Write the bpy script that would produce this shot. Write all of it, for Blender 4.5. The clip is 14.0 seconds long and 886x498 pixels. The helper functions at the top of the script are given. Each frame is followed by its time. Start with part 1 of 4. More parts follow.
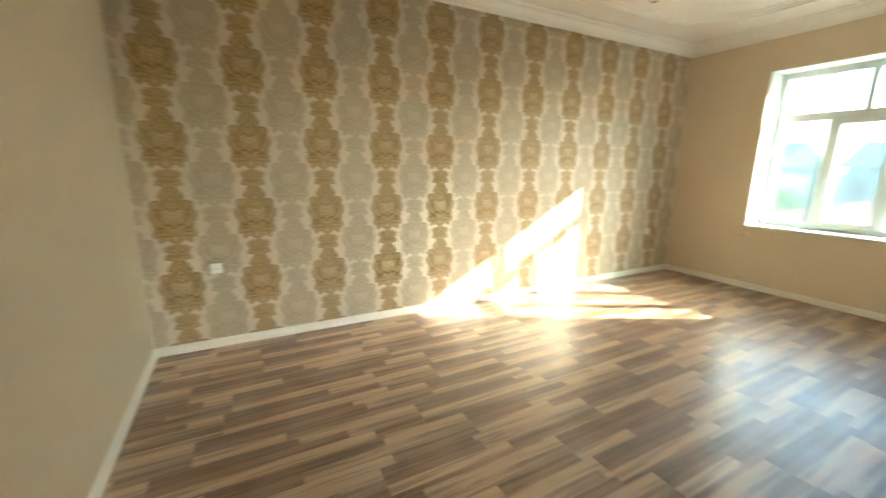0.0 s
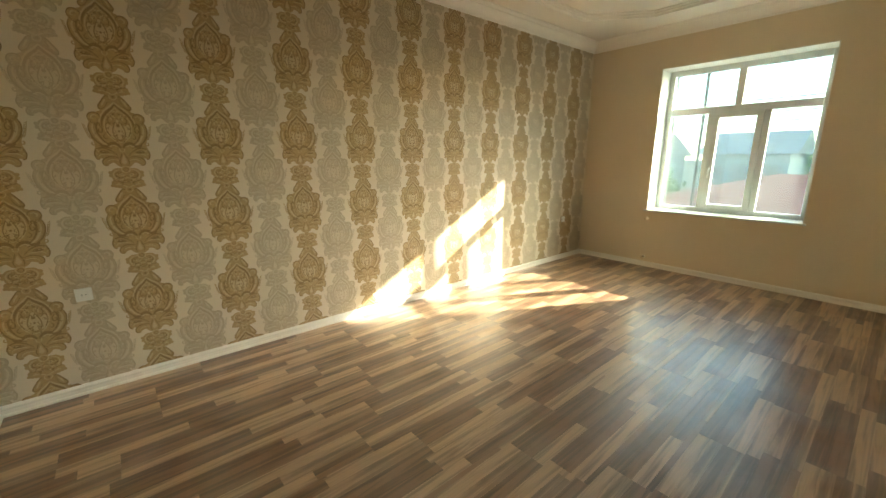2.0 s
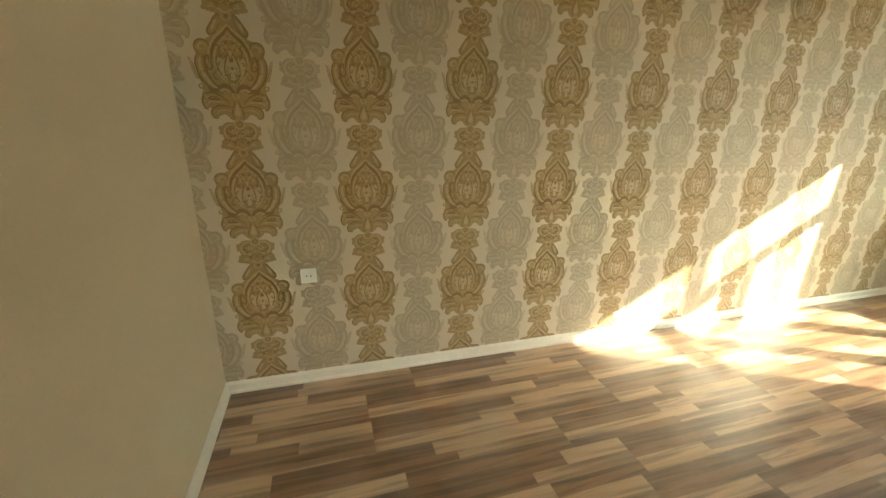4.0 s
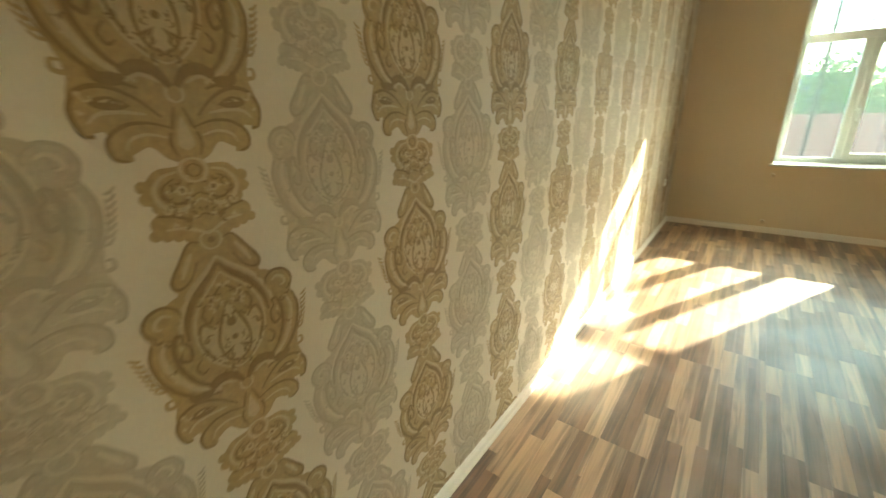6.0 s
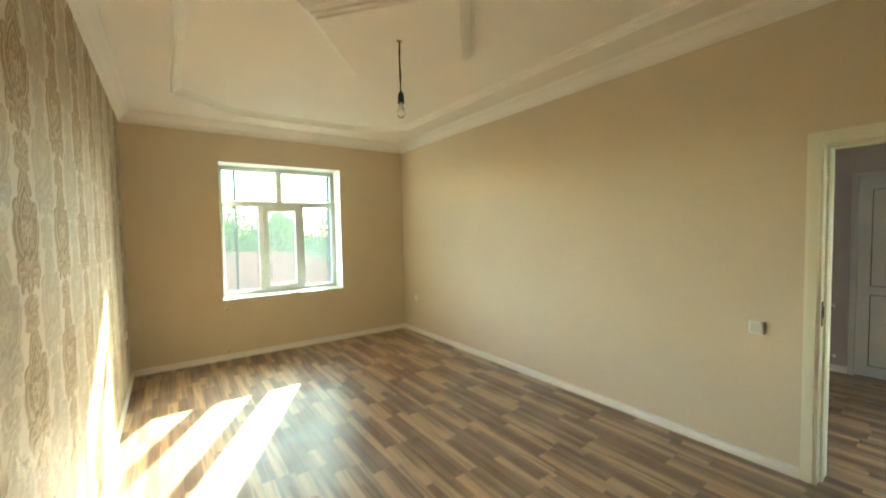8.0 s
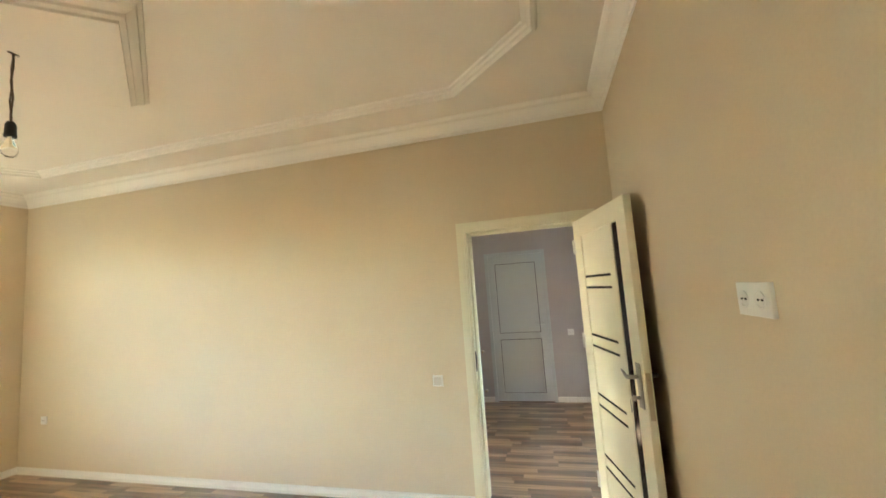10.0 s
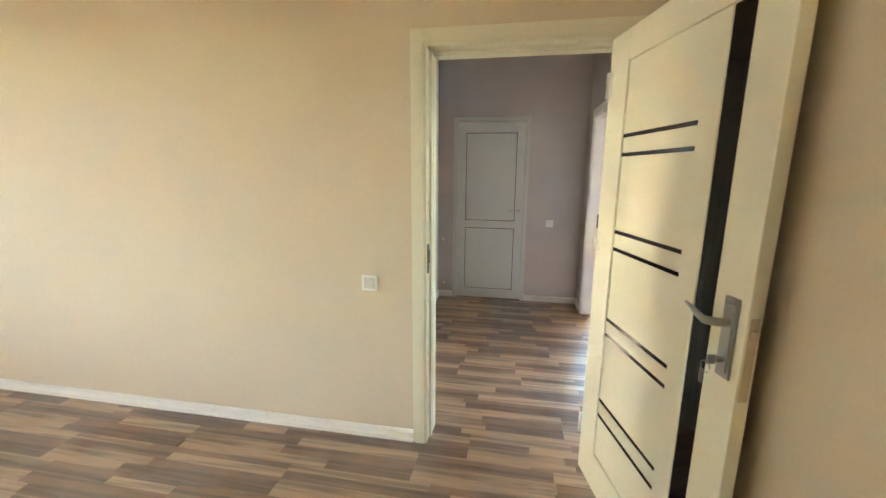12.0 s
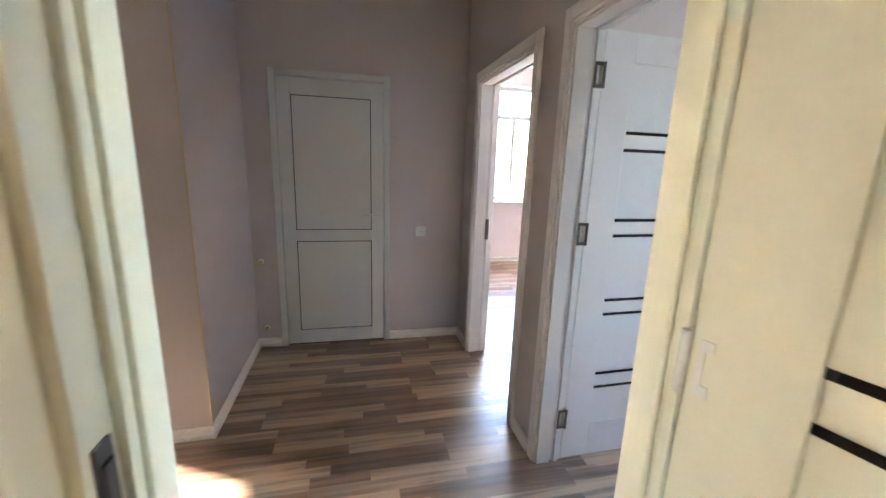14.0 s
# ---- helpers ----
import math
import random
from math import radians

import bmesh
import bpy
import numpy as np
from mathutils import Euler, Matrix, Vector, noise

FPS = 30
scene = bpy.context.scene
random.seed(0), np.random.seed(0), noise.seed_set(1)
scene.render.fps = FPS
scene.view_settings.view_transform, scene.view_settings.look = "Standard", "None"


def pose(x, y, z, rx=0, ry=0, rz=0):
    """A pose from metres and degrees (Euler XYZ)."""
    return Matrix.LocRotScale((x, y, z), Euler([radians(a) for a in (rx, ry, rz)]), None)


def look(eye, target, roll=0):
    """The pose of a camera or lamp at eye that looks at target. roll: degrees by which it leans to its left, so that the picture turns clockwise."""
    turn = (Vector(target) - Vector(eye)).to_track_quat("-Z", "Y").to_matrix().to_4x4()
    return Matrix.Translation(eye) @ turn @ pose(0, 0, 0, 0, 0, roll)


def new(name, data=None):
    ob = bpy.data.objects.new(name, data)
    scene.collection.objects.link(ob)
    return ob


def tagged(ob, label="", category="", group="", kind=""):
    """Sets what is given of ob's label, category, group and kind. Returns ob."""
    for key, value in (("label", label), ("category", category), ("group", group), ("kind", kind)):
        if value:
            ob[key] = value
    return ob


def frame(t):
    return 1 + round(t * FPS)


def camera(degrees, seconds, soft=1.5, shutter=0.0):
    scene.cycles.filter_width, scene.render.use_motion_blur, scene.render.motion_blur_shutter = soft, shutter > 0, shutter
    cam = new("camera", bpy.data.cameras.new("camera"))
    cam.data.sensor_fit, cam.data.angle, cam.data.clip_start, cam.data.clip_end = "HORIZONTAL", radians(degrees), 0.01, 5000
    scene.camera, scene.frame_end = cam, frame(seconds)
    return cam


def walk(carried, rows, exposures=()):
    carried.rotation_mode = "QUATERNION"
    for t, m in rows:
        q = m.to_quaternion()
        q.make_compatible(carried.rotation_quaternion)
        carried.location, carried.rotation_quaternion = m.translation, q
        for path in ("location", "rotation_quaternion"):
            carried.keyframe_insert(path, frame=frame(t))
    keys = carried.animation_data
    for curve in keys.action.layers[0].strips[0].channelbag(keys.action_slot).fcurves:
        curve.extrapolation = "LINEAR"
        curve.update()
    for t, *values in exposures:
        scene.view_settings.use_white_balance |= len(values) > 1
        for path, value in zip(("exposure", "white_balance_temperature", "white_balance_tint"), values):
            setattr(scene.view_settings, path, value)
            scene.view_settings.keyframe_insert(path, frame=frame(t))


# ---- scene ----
cam = camera(97.4, 14.0, shutter=0.25)
PATH = [
    (0, (3.318, 0.656, 1.395), (1.583, 1.56, 0.981), 0.5),
    (0.5, (3.173, 0.661, 1.43), (2.082, 2.287, 1.022), 1.8),
    (1, (3.193, 0.68, 1.462), (2.271, 2.427, 1.15), 0.9),
    (1.5, (3.161, 0.696, 1.458), (1.903, 2.212, 1.115), -0.3),
    (2, (3.065, 0.671, 1.412), (1.576, 1.927, 0.957), -0.2),
    (2.5, (2.826, 0.632, 1.431), (1.444, 1.989, 0.933), -0.9),
    (3, (2.579, 0.673, 1.399), (1.076, 1.86, 0.823), -1.0),
    (3.5, (2.286, 0.666, 1.409), (0.513, 1.343, 0.778), 0.4),
    (3.7, (2.152, 0.628, 1.392), (0.331, 1.169, 0.767), 1.4),
    (5.8, (0.806, 0.451, 1.463), (-0.514, 1.795, 0.79), -0.3),
    (6, (0.713, 0.499, 1.428), (-0.455, 1.977, 0.755), -2.3),
    (6.5, (0.518, 0.652, 1.455), (-0.019, 2.429, 0.712), -2.8),
    (7, (0.43, 0.663, 1.465), (0.971, 2.454, 0.76), -0.8),
    (7.5, (0.416, 0.561, 1.501), (1.387, 2.233, 0.99), -0.4),
    (8, (0.377, 0.509, 1.549), (1.531, 2.14, 1.455), -1.1),
    (8.5, (0.368, 0.504, 1.621), (1.754, 1.866, 2.094), -3.7),
    (9, (0.409, 0.491, 1.639), (2.069, 1.36, 2.339), -5.4),
    (9.2, (0.418, 0.493, 1.635), (2.183, 1.168, 2.292), -5.0),
    (11.3, (1.128, 0.601, 1.458), (3.048, 1.105, 1.21), 1.2),
    (11.5, (1.277, 0.637, 1.471), (3.202, 1.087, 1.173), 1.5),
    (12, (1.614, 0.663, 1.445), (3.546, 1.008, 1.061), 0.4),
    (12.5, (1.968, 0.675, 1.466), (3.906, 0.994, 1.088), 1.1),
    (13, (2.314, 0.787, 1.452), (4.261, 0.67, 1.01), 1.7),
    (13.5, (2.642, 0.803, 1.429), (4.561, 0.445, 0.992), 1.3),
    (14, (2.994, 0.77, 1.432), (4.898, 0.33, 1.008), 1.9),
]
EXPOSURES = [(0, 6.48, 6300, -4), (0.5, 5.96, 6800, -3), (1.5, 5.81, 7050, -4), (3.0, 5.86, 7150, -4), (3.7, 5.96, 7150, -5), (6.5, 5.93, 7300, -9), (7.5, 5.99, 7200, -8), (8.0, 6.23, 7050, -7), (8.5, 6.42, 6750, -6), (9.2, 6.79, 6650, -4), (11.3, 6.84, 6500, 2), (12.5, 6.81, 6500, 4), (13.0, 6.89, 6550, 7), (13.5, 6.65, 6400, 7), (14, 6.4, 6150, 11)]
walk(cam, [(t, look(e, g, r)) for t, e, g, r in PATH], EXPOSURES)

# ---- world, sun ----
SUN_DIR = Vector((-1.0, -1.92, -1.081)).normalized()
sun_el = math.asin(-SUN_DIR.z)
sun_az = math.atan2(-SUN_DIR.x, -SUN_DIR.y)
world = bpy.data.worlds.new("sky")
scene.world = world
world.use_nodes = True
wn = world.node_tree.nodes
sky = wn.new("ShaderNodeTexSky")
sky.sky_type = "NISHITA"
sky.sun_disc = False
sky.sun_elevation = sun_el
sky.sun_rotation = sun_az
sky.air_density, sky.dust_density, sky.ozone_density = 1.0, 0.8, 1.0
wn["Background"].inputs["Strength"].default_value = 0.15
world.node_tree.links.new(sky.outputs[0], wn["Background"].inputs["Color"])
sun_data = bpy.data.lights.new("sun", "SUN")
sun_data.energy, sun_data.angle, sun_data.color = 0.62, radians(0.7), (1.0, 0.92, 0.78)
sun = new("sun", sun_data)
sun.matrix_world = look((0, 0, 20), Vector((0, 0, 20)) + SUN_DIR)


# ---- materials ----
def mat(name, color=(0.8, 0.8, 0.8), rough=0.5, metal=0.0, bump=0.0, scale=40.0, vary=0.06, stretch=(1, 1, 1), spec=0.5, big=1.5):
    """Painted or plain surface: two scales of tone variation and a fine relief."""
    m = bpy.data.materials.new(name)
    m.use_nodes = True
    n, l = m.node_tree.nodes, m.node_tree.links
    b = n["Principled BSDF"]
    b.inputs["Roughness"].default_value = rough
    b.inputs["Metallic"].default_value = metal
    b.inputs["Specular IOR Level"].default_value = spec
    tc = n.new("ShaderNodeTexCoord")
    mp = n.new("ShaderNodeMapping")
    mp.inputs["Scale"].default_value = stretch
    l.new(tc.outputs["Object"], mp.inputs["Vector"])
    fine = n.new("ShaderNodeTexNoise")
    fine.inputs["Scale"].default_value, fine.inputs["Detail"].default_value = scale, 5
    broad = n.new("ShaderNodeTexNoise")
    broad.inputs["Scale"].default_value, broad.inputs["Detail"].default_value = big, 3
    l.new(mp.outputs[0], fine.inputs["Vector"])
    l.new(tc.outputs["Object"], broad.inputs["Vector"])
    add = n.new("ShaderNodeMath")
    add.operation = "ADD"
    l.new(fine.outputs["Fac"], add.inputs[0])
    l.new(broad.outputs["Fac"], add.inputs[1])
    rng = n.new("ShaderNodeMapRange")
    rng.inputs["From Min"].default_value, rng.inputs["From Max"].default_value = 0.6, 1.4
    rng.inputs["To Min"].default_value, rng.inputs["To Max"].default_value = 1 - vary, 1 + vary
    l.new(add.outputs[0], rng.inputs["Value"])
    mul = n.new("ShaderNodeVectorMath")
    mul.operation = "SCALE"
    mul.inputs[0].default_value = color[:3]
    l.new(rng.outputs[0], mul.inputs["Scale"])
    l.new(mul.outputs[0], b.inputs["Base Color"])
    if bump:
        bp = n.new("ShaderNodeBump")
        bp.inputs["Strength"].default_value, bp.inputs["Distance"].default_value = bump, 0.002
        l.new(fine.outputs["Fac"], bp.inputs["Height"])
        l.new(bp.outputs[0], b.inputs["Normal"])
    return m


def wood_floor_mat():
    """Laminate staves: tone by island, long wavy dark grain, satin coat."""
    m = bpy.data.materials.new("laminate_staves")
    m.use_nodes = True
    n, l = m.node_tree.nodes, m.node_tree.links
    b = n["Principled BSDF"]
    b.inputs["Specular IOR Level"].default_value = 0.3
    geo = n.new("ShaderNodeNewGeometry")
    ramp = n.new("ShaderNodeValToRGB")
    cols = [(0.0, (0.142, 0.068, 0.035)), (0.36, (0.200, 0.104, 0.056)), (0.60, (0.272, 0.154, 0.088)), (0.68, (0.40, 0.255, 0.155)), (1.0, (0.55, 0.378, 0.245))]
    ramp.color_ramp.elements[0].color = (*cols[0][1], 1)
    ramp.color_ramp.elements[1].color = (*cols[-1][1], 1)
    for p, c in cols[1:-1]:
        ramp.color_ramp.elements.new(p).color = (*c, 1)
    l.new(geo.outputs["Random Per Island"], ramp.inputs["Fac"])
    tc = n.new("ShaderNodeTexCoord")
    off = n.new("ShaderNodeVectorMath")
    off.operation = "MULTIPLY_ADD"
    off.inputs[1].default_value = (37.0, 91.0, 13.0)
    l.new(geo.outputs["Random Per Island"], off.inputs[0])
    l.new(tc.outputs["Object"], off.inputs[2])
    mp = n.new("ShaderNodeMapping")
    mp.inputs["Scale"].default_value = (15, 0.8, 1)
    l.new(off.outputs[0], mp.inputs["Vector"])
    grain = n.new("ShaderNodeTexNoise")
    grain.inputs["Roughness"].default_value = 0.62
    grain.inputs["Scale"].default_value, grain.inputs["Detail"].default_value, grain.inputs["Distortion"].default_value = 1.0, 6, 1.3
    l.new(mp.outputs[0], grain.inputs["Vector"])
    gr = n.new("ShaderNodeValToRGB")
    gr.color_ramp.elements[0].position, gr.color_ramp.elements[0].color = 0.42, (0.33, 0.285, 0.255, 1)
    gr.color_ramp.elements[1].position, gr.color_ramp.elements[1].color = 0.53, (1.16, 1.15, 1.13, 1)
    l.new(grain.outputs["Fac"], gr.inputs["Fac"])
    mp2 = n.new("ShaderNodeMapping")
    mp2.inputs["Scale"].default_value = (120, 6, 1)
    l.new(off.outputs[0], mp2.inputs["Vector"])
    fine = n.new("ShaderNodeTexNoise")
    fine.inputs["Scale"].default_value, fine.inputs["Detail"].default_value = 1.0, 3
    l.new(mp2.outputs[0], fine.inputs["Vector"])
    fr = n.new("ShaderNodeMapRange")
    fr.inputs["To Min"].default_value, fr.inputs["To Max"].default_value = 0.82, 1.16
    l.new(fine.outputs["Fac"], fr.inputs["Value"])
    mp3 = n.new("ShaderNodeMapping")
    mp3.inputs["Scale"].default_value = (34, 1.2, 1)
    l.new(off.outputs[0], mp3.inputs["Vector"])
    vein = n.new("ShaderNodeTexNoise")
    vein.inputs["Scale"].default_value, vein.inputs["Detail"].default_value, vein.inputs["Distortion"].default_value = 1.0, 2, 0.5
    l.new(mp3.outputs[0], vein.inputs["Vector"])
    vr = n.new("ShaderNodeMapRange")
    vr.inputs["From Min"].default_value, vr.inputs["From Max"].default_value = 0.36, 0.50
    vr.inputs["To Min"].default_value, vr.inputs["To Max"].default_value = 0.54, 1.05
    l.new(vein.outputs["Fac"], vr.inputs["Value"])
    vm = n.new("ShaderNodeMath")
    vm.operation = "MULTIPLY"
    l.new(fr.outputs[0], vm.inputs[0])
    l.new(vr.outputs[0], vm.inputs[1])
    mx = n.new("ShaderNodeMix")
    mx.data_type, mx.blend_type = "RGBA", "MULTIPLY"
    # darker staves carry stronger streaks
    inv = n.new("ShaderNodeMapRange")
    inv.inputs["To Min"].default_value, inv.inputs["To Max"].default_value = 1.0, 0.4
    l.new(geo.outputs["Random Per Island"], inv.inputs["Value"])
    l.new(inv.outputs[0], mx.inputs[0])
    l.new(ramp.outputs["Color"], mx.inputs[6])
    l.new(gr.outputs["Color"], mx.inputs[7])
    sc = n.new("ShaderNodeVectorMath")
    sc.operation = "SCALE"
    l.new(mx.outputs[2], sc.inputs[0])
    l.new(vm.outputs[0], sc.inputs["Scale"])
    l.new(sc.outputs[0], b.inputs["Base Color"])
    rr = n.new("ShaderNodeMapRange")
    rr.inputs["To Min"].default_value, rr.inputs["To Max"].default_value = 0.40, 0.50
    l.new(grain.outputs["Fac"], rr.inputs["Value"])
    l.new(rr.outputs[0], b.inputs["Roughness"])
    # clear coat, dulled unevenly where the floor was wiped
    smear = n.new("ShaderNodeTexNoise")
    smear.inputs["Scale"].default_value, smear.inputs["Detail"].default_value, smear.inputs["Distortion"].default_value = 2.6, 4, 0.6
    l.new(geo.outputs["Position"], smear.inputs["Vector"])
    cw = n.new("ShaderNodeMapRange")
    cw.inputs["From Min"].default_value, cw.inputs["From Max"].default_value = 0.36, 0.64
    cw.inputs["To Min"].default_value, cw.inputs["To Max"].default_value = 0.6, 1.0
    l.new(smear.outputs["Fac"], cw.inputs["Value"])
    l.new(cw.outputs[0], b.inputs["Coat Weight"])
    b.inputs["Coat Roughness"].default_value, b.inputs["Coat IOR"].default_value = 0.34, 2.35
    bp = n.new("ShaderNodeBump")
    bp.inputs["Strength"].default_value, bp.inputs["Distance"].default_value = 0.25, 0.001
    l.new(fine.outputs["Fac"], bp.inputs["Height"])
    l.new(bp.outputs[0], b.inputs["Normal"])
    return m


def glass_mat(name, tint=(1, 1, 1), rough=0.0):
    m = bpy.data.materials.new(name)
    m.use_nodes = True
    b = m.node_tree.nodes["Principled BSDF"]
    b.inputs["Base Color"].default_value = (*tint, 1)
    b.inputs["Roughness"].default_value = rough
    b.inputs["Transmission Weight"].default_value = 1.0
    b.inputs["IOR"].default_value = 1.45
    return m


def dim_veiled_glass(name, tint=(0.048, 0.065, 0.067), veil=0.009):
    """Grey-green glazing tinted dark to dim the view; a translucent film imitates glare haze."""
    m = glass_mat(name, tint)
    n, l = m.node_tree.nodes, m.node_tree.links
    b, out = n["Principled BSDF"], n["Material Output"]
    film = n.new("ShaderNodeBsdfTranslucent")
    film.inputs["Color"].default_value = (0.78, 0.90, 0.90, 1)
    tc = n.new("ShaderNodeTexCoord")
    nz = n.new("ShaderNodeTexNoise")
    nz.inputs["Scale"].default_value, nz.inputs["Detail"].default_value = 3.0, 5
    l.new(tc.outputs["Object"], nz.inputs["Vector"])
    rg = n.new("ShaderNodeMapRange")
    rg.inputs["To Min"].default_value, rg.inputs["To Max"].default_value = veil * 0.7, veil * 1.3
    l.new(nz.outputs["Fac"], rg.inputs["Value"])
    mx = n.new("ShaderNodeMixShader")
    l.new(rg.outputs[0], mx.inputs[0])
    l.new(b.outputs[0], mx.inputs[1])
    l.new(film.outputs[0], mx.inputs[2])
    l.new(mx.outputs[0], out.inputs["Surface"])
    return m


M_WALL = mat("beige_wallpaper", (0.70, 0.60, 0.455), 0.75, bump=0.25, scale=120, vary=0.04, spec=0.25)
M_HALLWALL = mat("pale_hall_wallpaper", (0.555, 0.51, 0.50), 0.75, bump=0.25, scale=120, vary=0.04, spec=0.25)
M_DAMASK = mat("cream_embossed_wallpaper", (0.72, 0.625, 0.50), 0.62, bump=0.3, scale=260, vary=0.05, stretch=(1, 1, 0.25), spec=0.3)
M_CEIL = mat("white_ceiling_paint", (0.87, 0.83, 0.775), 0.8, bump=0.08, scale=90, vary=0.015, spec=0.2)
M_TRIM = mat("white_trim_paint", (0.87, 0.845, 0.80), 0.40, bump=0.05, scale=60, vary=0.02)
# one door film in two tones: warm room light and cool hall light in the colour
M_DOOR_WARM = mat("door_film_warm_light", (0.80, 0.77, 0.615), 0.55, bump=0.05, scale=80, vary=0.02, spec=0.22)
M_DOOR_COOL = mat("door_film_cool_light", (0.79, 0.775, 0.765), 0.5, bump=0.05, scale=80, vary=0.02, spec=0.3)
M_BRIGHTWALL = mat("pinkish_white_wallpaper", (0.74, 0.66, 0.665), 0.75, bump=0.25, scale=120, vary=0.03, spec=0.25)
M_PVC = mat("white_plastic_profile", (0.60, 0.635, 0.62), 0.30, vary=0.015, scale=30)
M_SOCKET = mat("white_switch_plastic", (0.86, 0.85, 0.82), 0.28, vary=0.01)
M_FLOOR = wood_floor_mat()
M_CORE = mat("laminate_core", (0.20, 0.13, 0.08), 0.8)
M_BLACK = mat("black_gloss_glass", (0.008, 0.004, 0.003), 0.04, vary=0.02, spec=0.12)
M_INLAY = mat("black_gloss_inlay", (0.010, 0.006, 0.005), 0.03, vary=0.02, spec=0.35)
M_CHROME = mat("brushed_nickel", (0.34, 0.325, 0.30), 0.28, metal=1.0, bump=0.05, scale=200, vary=0.05)
M_STEEL = mat("dull_steel", (0.80, 0.78, 0.73), 0.48, metal=0.75, vary=0.08)
M_BRONZE = mat("dark_bronze", (0.13, 0.12, 0.11), 0.38, metal=0.8, vary=0.08)
M_ROCKER = mat("pale_grey_rocker", (0.66, 0.63, 0.58), 0.35, vary=0.02)
M_BRASS = mat("brass", (0.58, 0.49, 0.36), 0.35, metal=1.0, vary=0.06)
M_DARK = mat("black_plastic", (0.012, 0.012, 0.012), 0.45)
M_CORD = mat("grey_brown_flex", (0.10, 0.07, 0.05), 0.7)
M_GLASS = dim_veiled_glass("dim_veiled_window_glass")
M_GLASS_CLEAR = dim_veiled_glass("clear_window_glass", (0.66, 0.66, 0.66), 0.02)
M_BULB = glass_mat("clear_bulb_glass")
M_REVEAL = mat("white_reveal_plaster", (0.72, 0.73, 0.70), 0.7, bump=0.1, scale=60, vary=0.02)
M_GOLD = mat("gold_print_body", (0.45, 0.32, 0.168), 0.5, bump=0.5, scale=85, vary=0.24, spec=0.3)
M_GOLD_HI = mat("gold_print_light", (0.57, 0.445, 0.275), 0.45, bump=0.3, scale=90, vary=0.14, spec=0.35)
M_GOLD_LO = mat("gold_print_shade", (0.31, 0.208, 0.102), 0.5, bump=0.3, scale=90, vary=0.16, spec=0.3)
M_GREY = mat("grey_print_body", (0.538, 0.452, 0.335), 0.5, bump=0.4, scale=75, vary=0.18, spec=0.3)
M_GREY_HI = mat("grey_print_light", (0.63, 0.54, 0.41), 0.5, bump=0.2, scale=200, vary=0.06, spec=0.3)
M_GREY_LO = mat("grey_print_shade", (0.49, 0.408, 0.298), 0.5, bump=0.2, scale=200, vary=0.08, spec=0.3)
for m in (M_DAMASK, M_GOLD, M_GOLD_HI, M_GOLD_LO, M_GREY, M_GREY_HI, M_GREY_LO):
    m.node_tree.nodes["Principled BSDF"].inputs["Sheen Weight"].default_value = 0.15
M_ROOF = mat("red_metal_roofing", (0.55, 0.20, 0.14), 0.9, spec=0.08, vary=0.12, scale=3, big=0.3)
M_HOUSE = mat("grey_render", (0.50, 0.52, 0.48), 0.9, vary=0.12, scale=2, big=0.2)
M_HOUSE2 = mat("pale_render", (0.62, 0.55, 0.48), 0.9, vary=0.1, scale=2, big=0.2)
M_SLATE = mat("grey_sheet_roof", (0.33, 0.33, 0.32), 0.95, spec=0.08, vary=0.1, scale=2)
M_PANE_FAR = mat("dark_far_window", (0.16, 0.17, 0.18), 0.3)
def leaf_mat(name, color):
    """Thin leaves that let the light through."""
    m = mat(name, color, 0.7, vary=0.3, scale=1.5, big=0.3)
    n, l = m.node_tree.nodes, m.node_tree.links
    b, out = n["Principled BSDF"], n["Material Output"]
    tr = n.new("ShaderNodeBsdfTranslucent")
    tr.inputs["Color"].default_value = (color[0] * 1.5, color[1] * 1.5, color[2], 1)
    mx = n.new("ShaderNodeMixShader")
    mx.inputs[0].default_value = 0.5
    l.new(b.outputs[0], mx.inputs[1])
    l.new(tr.outputs[0], mx.inputs[2])
    l.new(mx.outputs[0], out.inputs["Surface"])
    return m


M_LEAF = leaf_mat("spring_foliage", (0.34, 0.41, 0.24))
M_BARK = mat("bark", (0.12, 0.09, 0.065), 0.9, vary=0.2, bump=0.5, scale=10)
M_GROUND = mat("dry_ground", (0.20, 0.18, 0.12), 0.95, vary=0.25, scale=0.6, big=0.05)
M_POLE = mat("weathered_galvanised_pole", (0.20, 0.21, 0.21), 0.8, spec=0.1, vary=0.15)


# ---- mesh helpers ----
def box(bm, x0, x1, y0, y1, z0, z1, bevel=0.0, mi=0):
    vs = [bm.verts.new((x, y, z)) for x in (x0, x1) for y in (y0, y1) for z in (z0, z1)]
    fs = [bm.faces.new([vs[i] for i in q]) for q in ((0, 1, 3, 2), (4, 6, 7, 5), (0, 4, 5, 1), (2, 3, 7, 6), (0, 2, 6, 4), (1, 5, 7, 3))]
    for f in fs:
        f.material_index = mi
    if bevel > 0:
        es = list({e for f in fs for e in f.edges})
        r = bmesh.ops.bevel(bm, geom=es, offset=bevel, segments=2, affect="EDGES", profile=0.6)
        for f in r["faces"]:
            f.material_index = mi
    return vs


